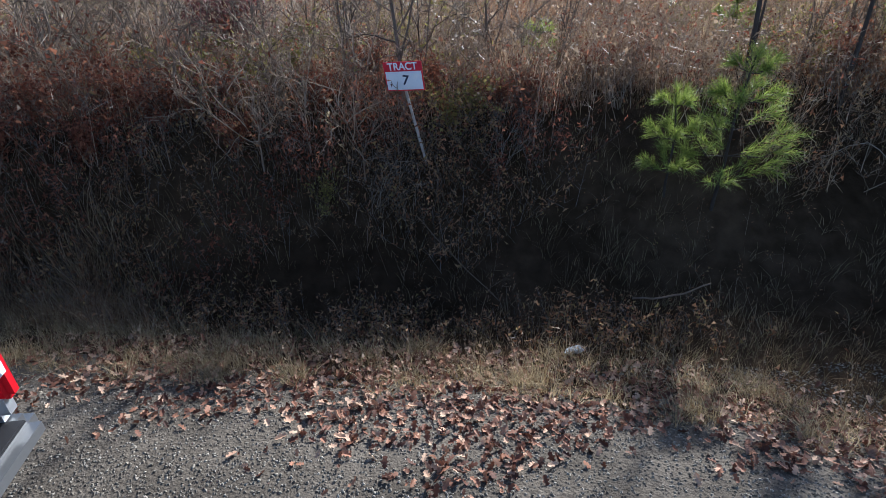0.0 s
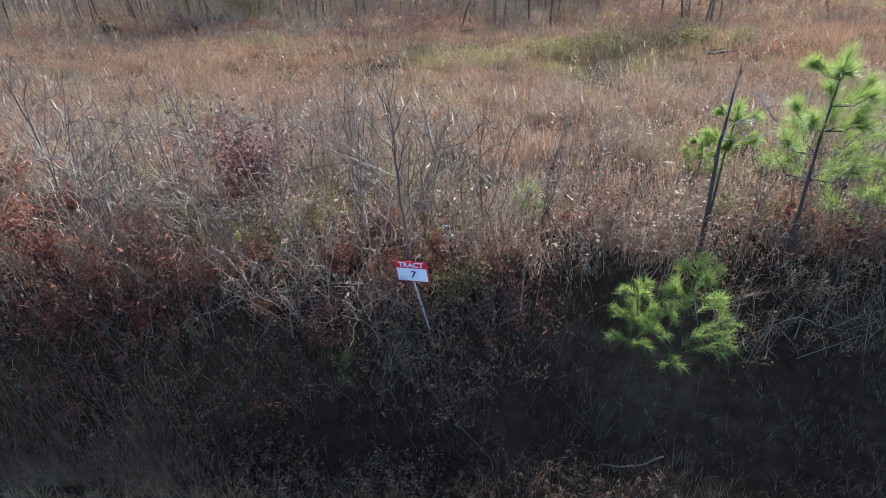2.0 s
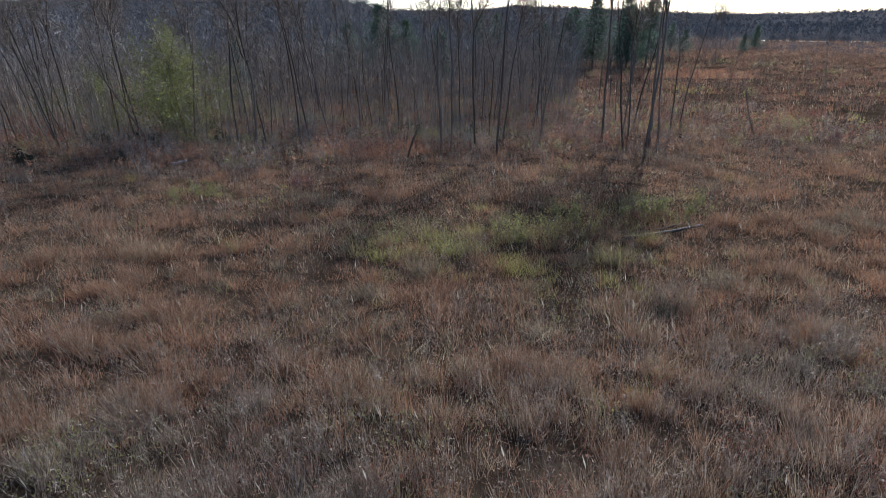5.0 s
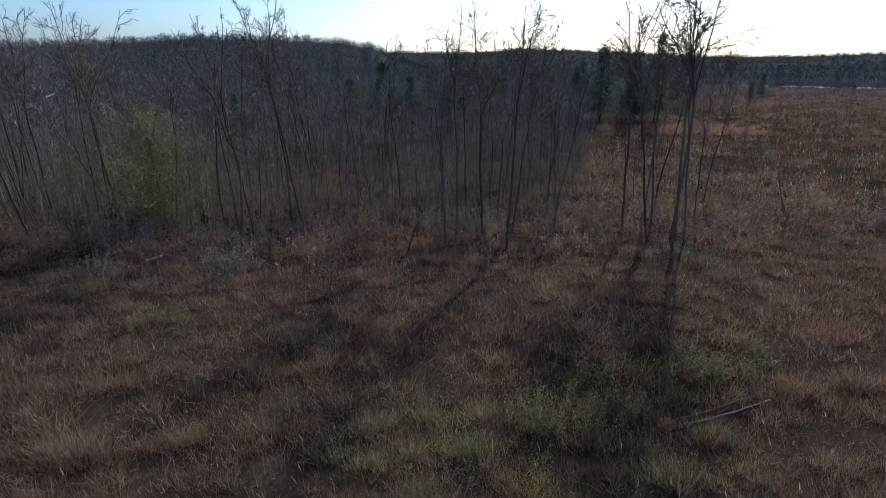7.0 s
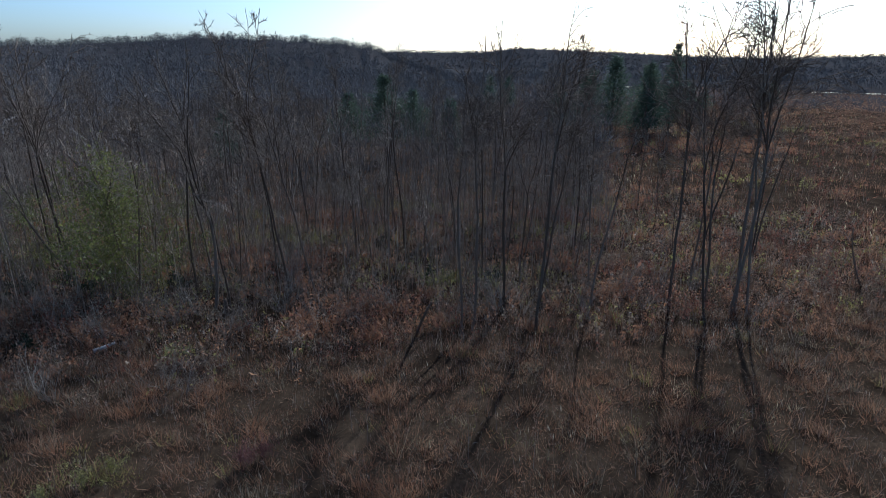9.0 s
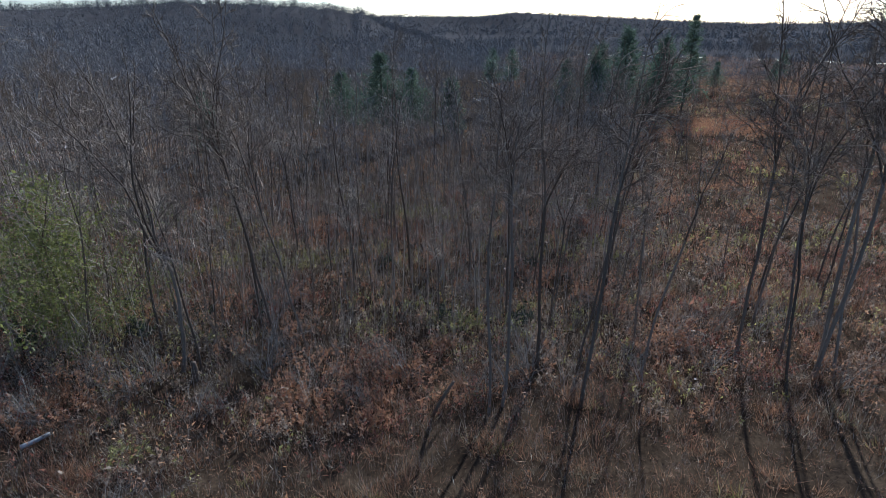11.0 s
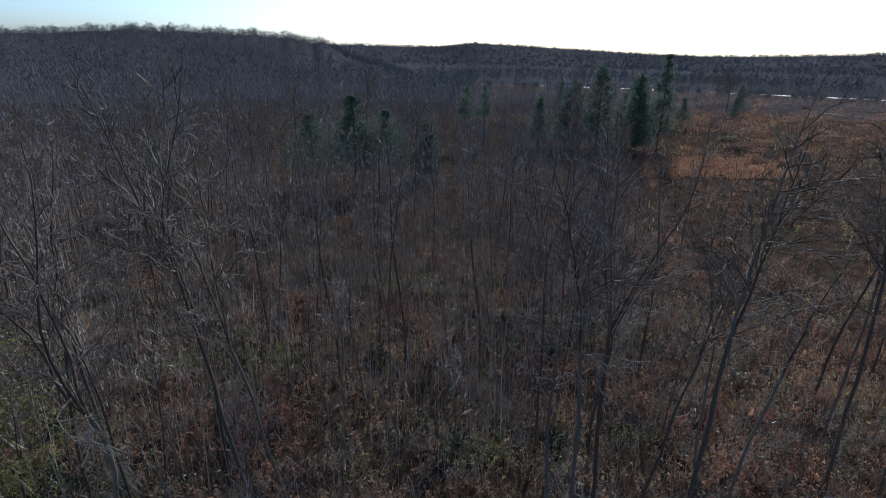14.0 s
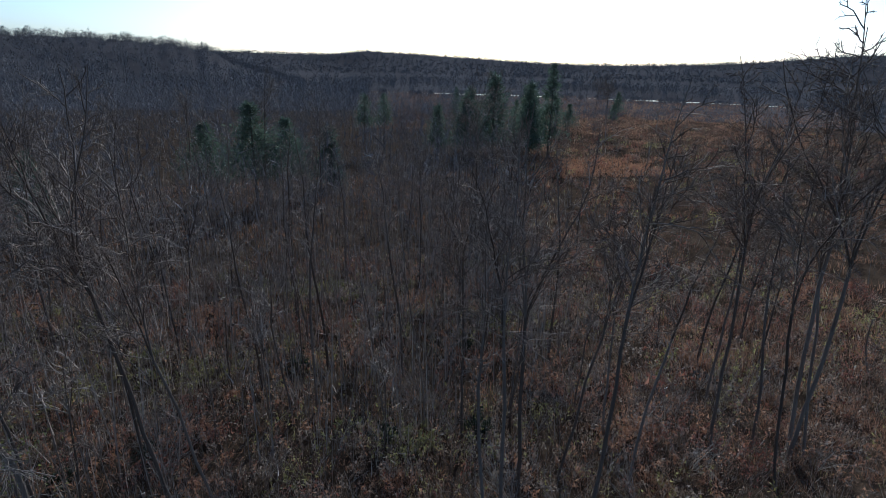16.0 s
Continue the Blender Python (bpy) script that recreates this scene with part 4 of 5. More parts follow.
for kind, spots in {
    "rust": [(-11, 8.6, 1.1), (7.4, 9.7, 1), (9.8, 9.8, 1.2), (8.3, 9.2, 1), (-9.6, 8.2, 1), (-7, 8, 0.9), (-5.6, 8.1, 0.8), (-3.3, 8.2, 0.7), (-0.2, 9.5, 0.7), (2.8, 10.2, 0.7), (-8.4, 11.5, 1.1), (-6.2, 10, 0.9), (-3.6, 9, 0.8), (-5.3, 9, 0.9), (1.5, 9.3, 0.6), (-9.2, 10.6, 1.2), (-10.9, 13, 1.2), (-1.3, 10.3, 0.9), (-4.5, 8.5, 0.8), (-7.8, 9.4, 1.1), (-8.7, 8.4, 1), (-6.6, 8.7, 0.9), (-2.1, 9.1, 0.8), (3.9, 10.8, 0.7), (0.9, 8.8, 0.6), (-10.5, 9.4, 1), (-12, 11, 1.1)],
    "dark": [(-4.4, 11.8, 1.1), (-4.0, 12.2, 0.9), (-6.2, 50.3, 0.75), (-5.4, 50.8, 0.6), (55.1, 64.8, 1)],
    "green": [(-2.9, 10.7, 1), (-4.2, 9.5, 1), (-5.6, 10.6, 0.8), (0.2, 8.45, 0.8), (0.5, 8.7, 0.7), (-3.4, 9.7, 0.9), (-1.95, 7.6, 0.5), (-6.8, 11.2, 0.7), (7.4, 10.2, 0.9), (6.3, 10.6, 0.8), (-12.5, 16, 0.6), (12, 37.6, 1.5), (11.2, 38.2, 1.2), (16.6, 36.8, 1.7), (18.2, 37.6, 1.4), (19.6, 37, 1.3), (15.4, 37.8, 1.2), (21.5, 39, 1.2), (-13.8, 49.5, 1.2), (-12.7, 50.6, 1.1), (-15, 48.8, 1)],
    "bare": [(8, 9.8, 1.1), (9.4, 9.6, 1.1), (10.2, 10.2, 1.2), (-1.2, 7.6, 0.7), (0.9, 8.1, 0.7), (3, 9, 0.7), (-0.3, 8.3, 0.7), (-2.2, 8.3, 0.7), (-13.4, 59.4, 2.3), (-11.8, 58.5, 2), (-21.7, 60.3, 2.3), (-19.9, 59, 2), (-9.5, 68.4, 1.5), (-2.8, 73.8, 1.6), (-7.6, 75.6, 1.6), (-1.9, 77.4, 1.7), (0.9, 72, 1.4), (5.7, 74.7, 1.5), (17.1, 70.2, 1.5),
             (20.9, 73.8, 1.6), (-19, 72, 1.5), (-23.8, 75.6, 1.6), (11.4, 77.4, 1.6), (24.7, 68.4, 1.4), (-12.3, 75.6, 1.7), (-5.7, 70.2, 1.3), (28.5, 76.5, 1.6), (-31.3, 75.6, 1.5), (37, 71.1, 1.4), (8.5, 82.8, 1.7), (0, 86.4, 1.8), (-9.5, 85.5, 1.8), (-25.6, 71.1, 2.8), (-20.9, 68.4, 2.6), (-16.1, 71.1, 3), (-11.4, 67.5, 2.5), (-7.6, 72, 2.9), (-3.8, 67.5, 2.4), (2.8, 70.2, 2.7), (7.6, 67.5, 2.3), (-29.4, 73.8, 3), (-22.8, 77.4, 3.2), (11.4, 69.3, 2.6), (19, 66.6, 2.4), (-13.3, 77.4, 3.1), (24.7, 72.9, 2.8)],
    "dead": [(7.2, 7.9, 1.0), (8.6, 8.1, 1.1), (9.8, 8.3, 1.1), (24.7, 70.7, 1.6), (19, 79.2, 1.6)],
    "willow": [(-22.3, 78.2, 1.35), (-20.9, 79.4, 1.1), (-24.2, 80.4, 1.25), (-23, 76.6, 0.9), (-35, 84, 0.9)],
    "ever": [(-33.2, 79.2, 1.3), (-26.6, 78.3, 1.2), (-18.3, 78.8, 1.2), (-13.8, 81.9, 1), (6.2, 78.3, 1.2), (12.5, 76.5, 1.2), (-9.5, 81.9, 1), (-25.6, 66.6, 1), (-36.1, 69.3, 1.2), (-29.4, 81, 1.3), (1.9, 90.9, 1.2), (17.1, 88.2, 1.1), (-20.9, 83.7, 1.3)],
    "brown": [(-17.1, 57.6, 1.2), (-11.4, 63, 1.3), (-28.5, 68.4, 1.4), (-5.7, 64.8, 1.1), (3.8, 75.6, 1.2), (13.3, 70.2, 1.2), (-20.9, 69.3, 1.3), (25.6, 79.2, 1.3)],
}.items():
    for i, (x, y, s) in enumerate(spots + (THICKET if kind == "bare" else [])):
        s *= 1.1 if kind == "ever" else 1.0
        (stand if i == 0 else plant)(SHRUBS[kind], x, y, 67 * i, s)

# ---- woodland floor ----
bw, bz_ = clumped(10500, -70, 70, 64, 118, 0.9, lambda x, y: in_woods(x, y + 5) | (x > 17) & (y < 100))
kk = patchy(bw, bz_, 0.33, 4.4)
stuff("woodland_weeds", [(v, f, (0, mi)[m]) for sel, mi in ((kk > 0.2, 1), ((kk <= 0.2) & (kk > -0.25), 2), (kk <= -0.25, 3))
                         for v, f, m in weeds(bw[sel], bz_[sel], 1.5, 0.022, 6, 10, 0.065, 0.5)], [M_WEED, M_RUST, M_DRYLEAF, M_OLIVE],
      "brown, rusty and olive weeds on the woodland floor", "weeds")
tb, tc = clumped(5200, -64, 58, 56, 116, 1.3, lambda x, y: in_woods(x, y + 12) | (x > 12) & (y > 64) | (rng.random(len(x)) < 0.25))
kt = patchy(tb, tc, 0.28, 1.7)
stuff("twiggy_thicket", [(v, f, (mi, ml)[m]) for sel, mi, ml in ((kt > 0.15, 0, 1), ((kt <= 0.15) & (kt > -0.3), 2, 3), (kt <= -0.3, 4, 5))
                         for v, f, m in weeds(tb[sel], tc[sel], 2.4, 0.024, 13, 7, 0.06, 0.6)], [M_CROWN, M_RUST, M_WEED, M_FLOORRUST, M_WEED, M_OLIVE],
      "tangled grey and rusty twigs of the thicket under the trees", "brush")
og, oh = clumped(8200, -64, 62, 62, 117, 1.0, lambda x, y: in_woods(x, y + 9) & (rng.random(len(x)) < np.where(x > 14, 0.5, 1.0)) | (x > 8) & (y > 61) & (rng.random(len(x)) < 0.45), 26)
ko = patchy(og, oh, 0.31, 8.2)
stuff("leafy_sprouts", [(v, f, (0, mi)[m]) for sel, mi in ((ko > -0.1, 1), ((ko <= -0.1) & (ko > -0.5), 2), (ko <= -0.5, 3))
                        for v, f, m in weeds(og[sel], oh[sel], 1.1, 0.02, 3, 14, 0.075, 0.7)], [M_WEED, M_ORANGE, M_DRYLEAF, M_GREEN],
      "low sprouts with orange, tan and green leaves under the trees", "sprouts")
rw, rz_ = clumped(5200, 36, 230, 76, 320, 2.5, lambda x, y: ~in_woods(x, y))
stuff("field_brush", [(*sliver_trees(rw, rz_, 2.2, 22, 0.03, 0.4, 1.2), 0)], [M_FIELDLEAF], "dark brown brush scattered in the far field", "brush")
mg, mh = clumped(3600, 28, 170, 74, 235, 2.0, lambda x, y: ~in_woods(x, y), 12)
km = patchy(mg, mh, 0.17, 5.2)
stuff("scrub", [(v, f, (0, mi)[m]) for sel, mi in ((km > 0.1, 1), ((km <= 0.1) & (km > -0.35), 2), (km <= -0.35, 3))
                for v, f, m in weeds(mg[sel], mh[sel], 1.8, 0.05, 5, 10, 0.11, 0.6)], [M_WEED, M_FIELDLEAF, M_RUST, M_OLIVE],
      "dark brown, rusty and olive scrub in the far field", "scrub")
fx, fy = scatter(22000, -95, 75, 68, 182, lambda x, y: in_woods(x, y + 3))
f2, f3 = scatter(9000, -75, 60, 70, 132, in_woods)
gx2, gy2 = scatter(9000, -60, 50, 56, 122, lambda x, y: patchy(x, y, 0.4, 9) > 0.0)
hx, hy = scatter(5200, 60, 135, 150, 200, lambda x, y: (((x - 97) / 31) ** 2 + ((y - 175) / 15) ** 2 + 0.7 * patchy(x, y, 0.2, 3)) < 0.9)
i3 = patchy(fx, fy, 0.25, 6)
stuff("understory_brush", [(*blades(fx[i3 > -0.15], fy[i3 > -0.15], 6, 0.5, 0.06, 0.6, 1.4), 0), (*blades(fx[i3 <= -0.15], fy[i3 <= -0.15], 6, 0.55, 0.06, 0.6, 1.2), 3),
                           (*blades(gx2, gy2, 5, 1.2, 0.03, 0.5, 0.6), 1), (*blades(hx, hy, 6, 1.2, 0.1, 0.7), 2), (*blades(f2, f3, 4, 0.35, 0.08, 0.7, 2.0), 4)],
      [M_FLOORRUST, M_WEED, M_ORANGE, M_DRYLEAF, M_DITCH], "brown brush and fallen leaves on the woodland floor", "brush")

# ---- young pines ----
def pine(seed, height, first, spread, tiers, radius=0.04, long=0.2, dense=150, label=""):
    """A young pine: thin leaning stem, tiers of rising shoots from first (share of the height) up, each shoot sleeved in long forward needles."""
    r = np.random.default_rng(seed)
    root = tagged(new("pine_tree"), label or "young loblolly pine with bright green long needles on the bank", "tree")
    pts = np.array([(0.03 * math.sin(i * 1.3) * i * 0.3, 0.03 * math.cos(i) * i * 0.2, height * 0.94 * i / 6 - 0.1) for i in range(7)])
    vs, fs, o = [], [], 0

    def add(v, f):
        nonlocal o
        vs.append(v)
        fs.append(f + o)
        o += len(v)
    add(*tube(pts, np.linspace(radius, 0.012, 7), 7))
    shoots = [(pts[-2], pts[-1] + [0, 0, 0.1], 1.8), (pts[3] + (pts[-1] - pts[3]) * 0.2, pts[-2], 1.0)]
    for k in range(tiers):
        s = first + (0.9 - first) * k / max(1, tiers - 1)
        c = pts[0] + (pts[-1] - pts[0]) * s
        turn = r.uniform(0, 6.28)
        for b in range(int(r.integers(3, 6))):
            turn += r.uniform(1.0, 2.1)
            L = spread * (1.12 - s) * r.uniform(0.6, 1.15) + 0.16
            out = np.array([math.cos(turn), math.sin(turn), 0.0])
            mid, tip = c + out * L * 0.55 + [0, 0, L * 0.12], c + out * L * 0.9 + [0, 0, L * 0.5]
            add(*tube(np.array([c, mid, tip]), [radius * 0.32, radius * 0.22, 0.006], 4))
            shoots.append((c + (mid - c) * 0.35, tip + [0, 0, 0.06], 1.5))
            for g in range(2):
                side = out + r.normal(0, 0.6, 3)
                side[2] = abs(side[2]) * 0.5 + 0.4
                q = mid + (tip - mid) * r.uniform(0.1, 0.7)
                shoots.append((q, q + side / np.linalg.norm(side) * L * r.uniform(0.3, 0.5), 0.8))
    new("trunk", mesh_of("trunk", np.concatenate(vs), np.concatenate(fs), [M_DARKBARK], smooth=True)).parent = root
    nv = []
    for a, b, m in shoots:
        n = int(dense * m)
        ax = (b - a) / np.linalg.norm(b - a)
        rad = np.cross(ax, r.normal(0, 1, (n, 3)))
        rad /= np.linalg.norm(rad, axis=1)[:, None]
        u = r.uniform(0, 1, (n, 1)) ** 0.7
        d = ax * r.uniform(0.55, 1.2, (n, 1)) + rad * r.uniform(0.35, 0.95, (n, 1))
        d /= np.linalg.norm(d, axis=1)[:, None]
        L = long * r.uniform(0.7, 1.2, (n, 1))
        p = a + (b - a) * u
        w = np.cross(d, r.normal(0, 1, (n, 3)))
        w *= 0.0032 / np.linalg.norm(w, axis=1)[:, None]
        nv.append(np.stack([p - w, p + w, p + d * L - [0, 0, 0.15] * L], 1).reshape(-1, 3))
    nv = np.concatenate(nv)
    new("needles", mesh_of("needles", nv, np.arange(len(nv)).reshape(-1, 3), [M_NEEDLE])).parent = root
    return root


stand(pine(21, 2.6, 0.24, 0.9, 5, 0.03, 0.23, 80), 4.12, 7.4, 0, 1.0, 3)
stand(pine(29, 1.8, 0.3, 0.42, 3, 0.022, 0.2, 90), 3.42, 7.6, 80, 1.0, -2)
stand(pine(22, 4.5, 0.48, 1.5, 5, 0.045, 0.33, 170), 6.85, 9.0, 0, 1.0, -2)
stand(pine(23, 4.0, 0.16, 1.5, 6, 0.045, 0.33, 160), 9.0, 9.1, 40, 1.0, 2)
# next three pines are added, mostly out of view, to shade the right verge
stand(pine(26, 5.4, 0.4, 1.4, 5, 0.06, 0.25, 140), 11.2, 10.2, 0)
stand(pine(27, 6.2, 0.35, 1.6, 6, 0.07, 0.25, 130), 13.4, 11.4, 70)
stand(pine(28, 5.6, 0.35, 1.5, 5, 0.06, 0.25, 130), 15.3, 10.0, 150)
stand(pine(24, 1.15, 0.25, 0.5, 3, 0.022, 0.18, 150), 6.85, 13.1, 90)
stand(pine(30, 3.2, 0.72, 0.8, 2, 0.03, 0.22, 150), 5.75, 10.2, 10, 1.0, 2)
stand(pine(25, 1.05, 0.3, 0.35, 3, 0.02, 0.18, 34), 1.92, 10.9, 30)

# ---- bare saplings near the road ----
sap = [bare_tree("sapling", "thin bare sapling growing on the brushy bank", 41 + i, category="sapling", height=h, radius=rad, leaders=le, fork_at=fk, crown=cr, first=fk, limbs=li, subs=4, twigs=3, kink=0.07, fan=fan, fine=fi, bark=tb, twig=tb)
       for i, (h, rad, le, fk, cr, li, fan, fi, tb) in enumerate([(4.4, 0.05, 1, 0.22, 1.9, 13, 10, 0.42, M_STEM), (3.2, 0.027, 3, 0.12, 1.0, 5, 14, 0.36, M_STEM), (2.6, 0.022, 2, 0.25, 1.3, 6, 30, 0.34, M_TWIG), (3.6, 0.026, 4, 0.08, 0.7, 4, 9, 0.36, M_STEM)])]
for x, y, v, s, a in [(-0.67, 8.75, 0, 1.0, 0), (-0.35, 9.3, 1, 1.0, 70), (-1.4, 8.9, 2, 0.9, 20), (-5.0, 10.0, 2, 1.15, 130), (-4.4, 10.5, 3, 1.1, 200), (-3.4, 10.2, 1, 1.15, 20), (-5.6, 10.8, 3, 1.05, 120), (-6.6, 10.4, 1, 1.1, 260), (-1.8, 10.0, 3, 1.0, 40), (0.9, 10.4, 1, 1.05, 190), (2.2, 10.6, 3, 0.8, 310), (-4.6, 9.4, 2, 0.9, 250), (-2.6, 11.2, 1, 1.0, 77), (-5.7, 9.6, 2, 1.0, 310), (-2.9, 9.9, 2, 0.9, 160),
                      (0.5, 11.5, 1, 0.8, 145), (1.4, 9.6, 2, 0.8, 33), (4.0, 10.4, 2, 0.5, 15), (6.6, 9.95, 1, 0.8, 300), (7.4, 10.1, 3, 0.9, 30), (8.2, 9.9, 1, 1.1, 99), (8.4, 9.4, 3, 1.0, 12), (-1.3, 7.9, 2, 0.8, 240), (-2.2, 8.3, 2, 0.8, 100), (-0.8, 7.9, 1, 0.55, 50), (-2.9, 8.0, 2, 0.8, 190), (-3.9, 8.6, 1, 0.7, 210), (-7.4, 9.8, 2, 1.1, 60), (0.25, 8.9, 2, 0.6, 280)]:
    plant(sap[v], x, y, a, s, rng.uniform(-5, 5))
dead = bare_tree("dead_tree", "dark bare dead tree with broken pale limbs on the bank top", 48, category="tree", height=3.8, radius=0.042, leaders=1, fork_at=0.6, crown=0.9, first=0.62, limbs=6, subs=2, twigs=2, kink=0.05, fine=0.35, bark=M_DARKBARK, twig=M_PALETWIG)
dead.matrix_basis = pose(4.72, 9.35, float(ground_z(4.72, 9.35)) - 0.05, 0, 2, 0)
zx, zy = clumped(150, -13, 13, 8.4, 16, 0.7, lambda x, y: y > bank_y(x) - 0.6)
for x, y in list(zip(zx, zy))[:20]:
    plant(sap[int(rng.integers(1, 4))], x, y, rng.uniform(0, 360), rng.uniform(0.5, 0.95), rng.uniform(-7, 7))
stand(sap[0], -9, 12), stand(sap[1], 9.6, 11), stand(sap[2], -6.6, 9.4), stand(sap[3], -8, 11)

# ---- pale leaves on a bent sprig by the sign ----
sprig = tagged(new("leafy_sprig"), "bent thin sprig with a few pale tan leaves beside the sign", "sprig")
rs = np.random.default_rng(63)
foot = np.array((-1.75, 8.62, float(ground_z(-1.75, 8.62)) - 0.03))
tip = np.array((-1.55, 8.28, 1.3))
way = np.array([foot + (tip - foot) * t + [0, 0, 0.5 * math.sin(3.14 * t)] for t in np.linspace(0, 1, 9)])
new("stem", mesh_of("stem", *tube(way, np.linspace(0.012, 0.004, 9), 5), [M_SAPBARK], smooth=True)).parent = sprig
for k in range(15):
    c, u = way[4 + k % 5] + rs.normal(0, 0.09, 3), rs.normal(0, 1, 3)
    u *= 0.055 * rs.uniform(0.7, 1.2) / np.linalg.norm(u)
    w = np.cross(u, rs.normal(0, 1, 3))
    w *= 0.03 / np.linalg.norm(w)
    fold = np.cross(u, w) * 6 * rs.uniform(0.2, 1)
    v = np.array([c - u, c - u * 0.2 + w + fold, c + u, c - u * 0.2 - w + fold, c])
    new("leaf", mesh_of("leaf", v, np.array([(0, 4, 1), (1, 4, 2), (2, 4, 3), (3, 4, 0)]), [M_STRAW])).parent = sprig

# ---- tract sign ----
def plain(name, colour, rough=0.5, metal=0.0, coat=0.0):
    m = material(name, [tuple(c * 0.9 for c in colour), colour], 3.0, rough, metal=metal, fine=20)
    m.node_tree.nodes["Principled BSDF"].inputs["Coat Weight"].default_value = coat
    return m


M_RED, M_WHITE, M_INK = plain("sign red", (0.55, 0.02, 0.04)), plain("sign white", (0.78, 0.79, 0.82)), plain("marker ink", (0.04, 0.045, 0.08))
sign = tagged(new("tract_sign"), "red and white corrugated plastic tract sign among saplings", "sign")
sign.matrix_basis = pose(-0.54, 8.17, 2.17, 5, -5, -20) @ Matrix.Scale(0.9, 4)


def letters(text, size, at, mat, parent, name, lean=0.0):
    c = bpy.data.curves.new(name, "FONT")
    c.body, c.size, c.align_x, c.align_y, c.extrude, c.offset = text, size, "CENTER", "CENTER", 0.001, size * 0.02
    ob = new(name, c)
    dg = bpy.context.evaluated_depsgraph_get()
    me = bpy.data.meshes.new_from_object(ob.evaluated_get(dg))
    bpy.data.objects.remove(ob)
    me.materials.clear()
    me.materials.append(mat)
    o = new(name, me)
    o.parent = parent
    o.matrix_basis = pose(*at, 90, lean, 0)
    return o


part("panel", box(bmesh.new(), (0.60, 0.012, 0.42), (0, 0, 0), None, 0.002), M_RED, sign, "red bordered plastic panel")
part("white_field", box(bmesh.new(), (0.56, 0.004, 0.265), (0, -0.008, -0.06), None, 0.001), M_WHITE, sign, "white lower field")
letters("TRACT", 0.145, (0, -0.0085, 0.14), M_WHITE, sign, "heading")
letters("7", 0.2, (0.02, -0.0125, -0.06), M_INK, sign, "number", 8)
part("stake", box(bmesh.new(), (0.042, 0.018, 1.5), (0.03, 0.02, -0.6), Euler((0, radians(-7), 0)).to_matrix(), 0.004), M_PALEBARK, sign, "leaning pale wooden stake")

# ---- pickup truck ----
M_SILVER = plain("silver paint", (0.55, 0.57, 0.6), 0.3, 0.5, 0.6)
M_BLACK = plain("black vinyl", (0.02, 0.02, 0.022), 0.6)
M_CHROME = plain("dull bumper metal", (0.28, 0.29, 0.30), 0.35, 0.8)
M_BUMPER = plain("dull grey bumper", (0.17, 0.175, 0.18), 0.35, 0.5)
M_LENS = plain("red lamp lens", (0.6, 0.01, 0.02), 0.15, 0, 0.8)
M_CLEAR = plain("clear lamp lens", (0.75, 0.75, 0.78), 0.15, 0, 0.8)
M_RUBBER = plain("tyre rubber", (0.02, 0.02, 0.02), 0.9)
M_GLASS = plain("dark window glass", (0.015, 0.018, 0.02), 0.05, 0, 1.0)
truck = tagged(new("pickup_truck"), "silver pickup truck with black bed cover parked on gravel", "truck")
truck.matrix_basis = pose(-2.715, 2.32, 0.4, 0, 0, 185) @ Matrix.Scale(1 / K, 4)


def tbox(name, size, at, mat, parent=truck, bevel=0.02, label=""):
    return part(name, box(bmesh.new(), size, at, None, bevel), mat, parent, label)


tbox("bed_side", (2.0, 0.16, 0.68), (1.05, 0.88, 1.0), M_SILVER, bevel=0.05)
tbox("bed_side", (2.0, 0.16, 0.68), (1.05, -0.88, 1.0), M_SILVER, bevel=0.05)
gate = tbox("tailgate", (0.07, 1.5, 0.56), (0.06, 0, 1.03), M_SILVER, bevel=0.025)
tbox("tailgate_ridge", (0.03, 1.3, 0.06), (0.02, 0, 1.18), M_SILVER, gate, 0.01)
tbox("tailgate_handle", (0.03, 0.2, 0.07), (0.015, 0, 1.0), M_BLACK, gate, 0.008, "black latch handle")
tbox("bed_cover", (2.0, 1.62, 0.05), (1.06, 0, 1.36), M_BLACK, bevel=0.02, label="black vinyl bed cover")
bump = tbox("bumper", (0.2, 1.98, 0.2), (0.085, 0, 0.55), M_BUMPER, bevel=0.07, label="grey metal step bumper")
tbox("step_pad", (0.14, 1.72, 0.02), (0.075, 0, 0.652), M_BLACK, bump, 0.006, "ribbed black step pad")
for s in range(6):
    tbox("pad_rib", (0.11, 0.012, 0.008), (0.07, -0.6 + s * 0.24, 0.668), M_BLACK, bump, 0.002)
for sgn in (-1, 1):
    lampo = tbox("tail_lamp", (0.11, 0.1, 0.46), (0.05, sgn * 0.89, 1.03), M_LENS, bevel=0.03, label="red tail lamp")
    tbox("reverse_lens", (0.114, 0.072, 0.24), (0.046, sgn * 0.866, 1.07), M_CLEAR, lampo, 0.02, "clear reversing lens")
tbox("cab", (2.0, 1.7, 0.6), (3.1, 0, 1.0), M_SILVER, bevel=0.08)
tbox("cab_roof", (1.5, 1.45, 0.5), (3.0, 0, 1.55), M_SILVER, bevel=0.14)
tbox("rear_window", (0.03, 1.2, 0.3), (2.245, 0, 1.58), M_GLASS, bevel=0.01)
tbox("bonnet", (1.3, 1.75, 0.55), (4.7, 0, 0.92), M_SILVER, bevel=0.12)
tbox("chassis", (5.0, 1.5, 0.25), (2.6, 0, 0.55), M_BLACK, bevel=0.04)
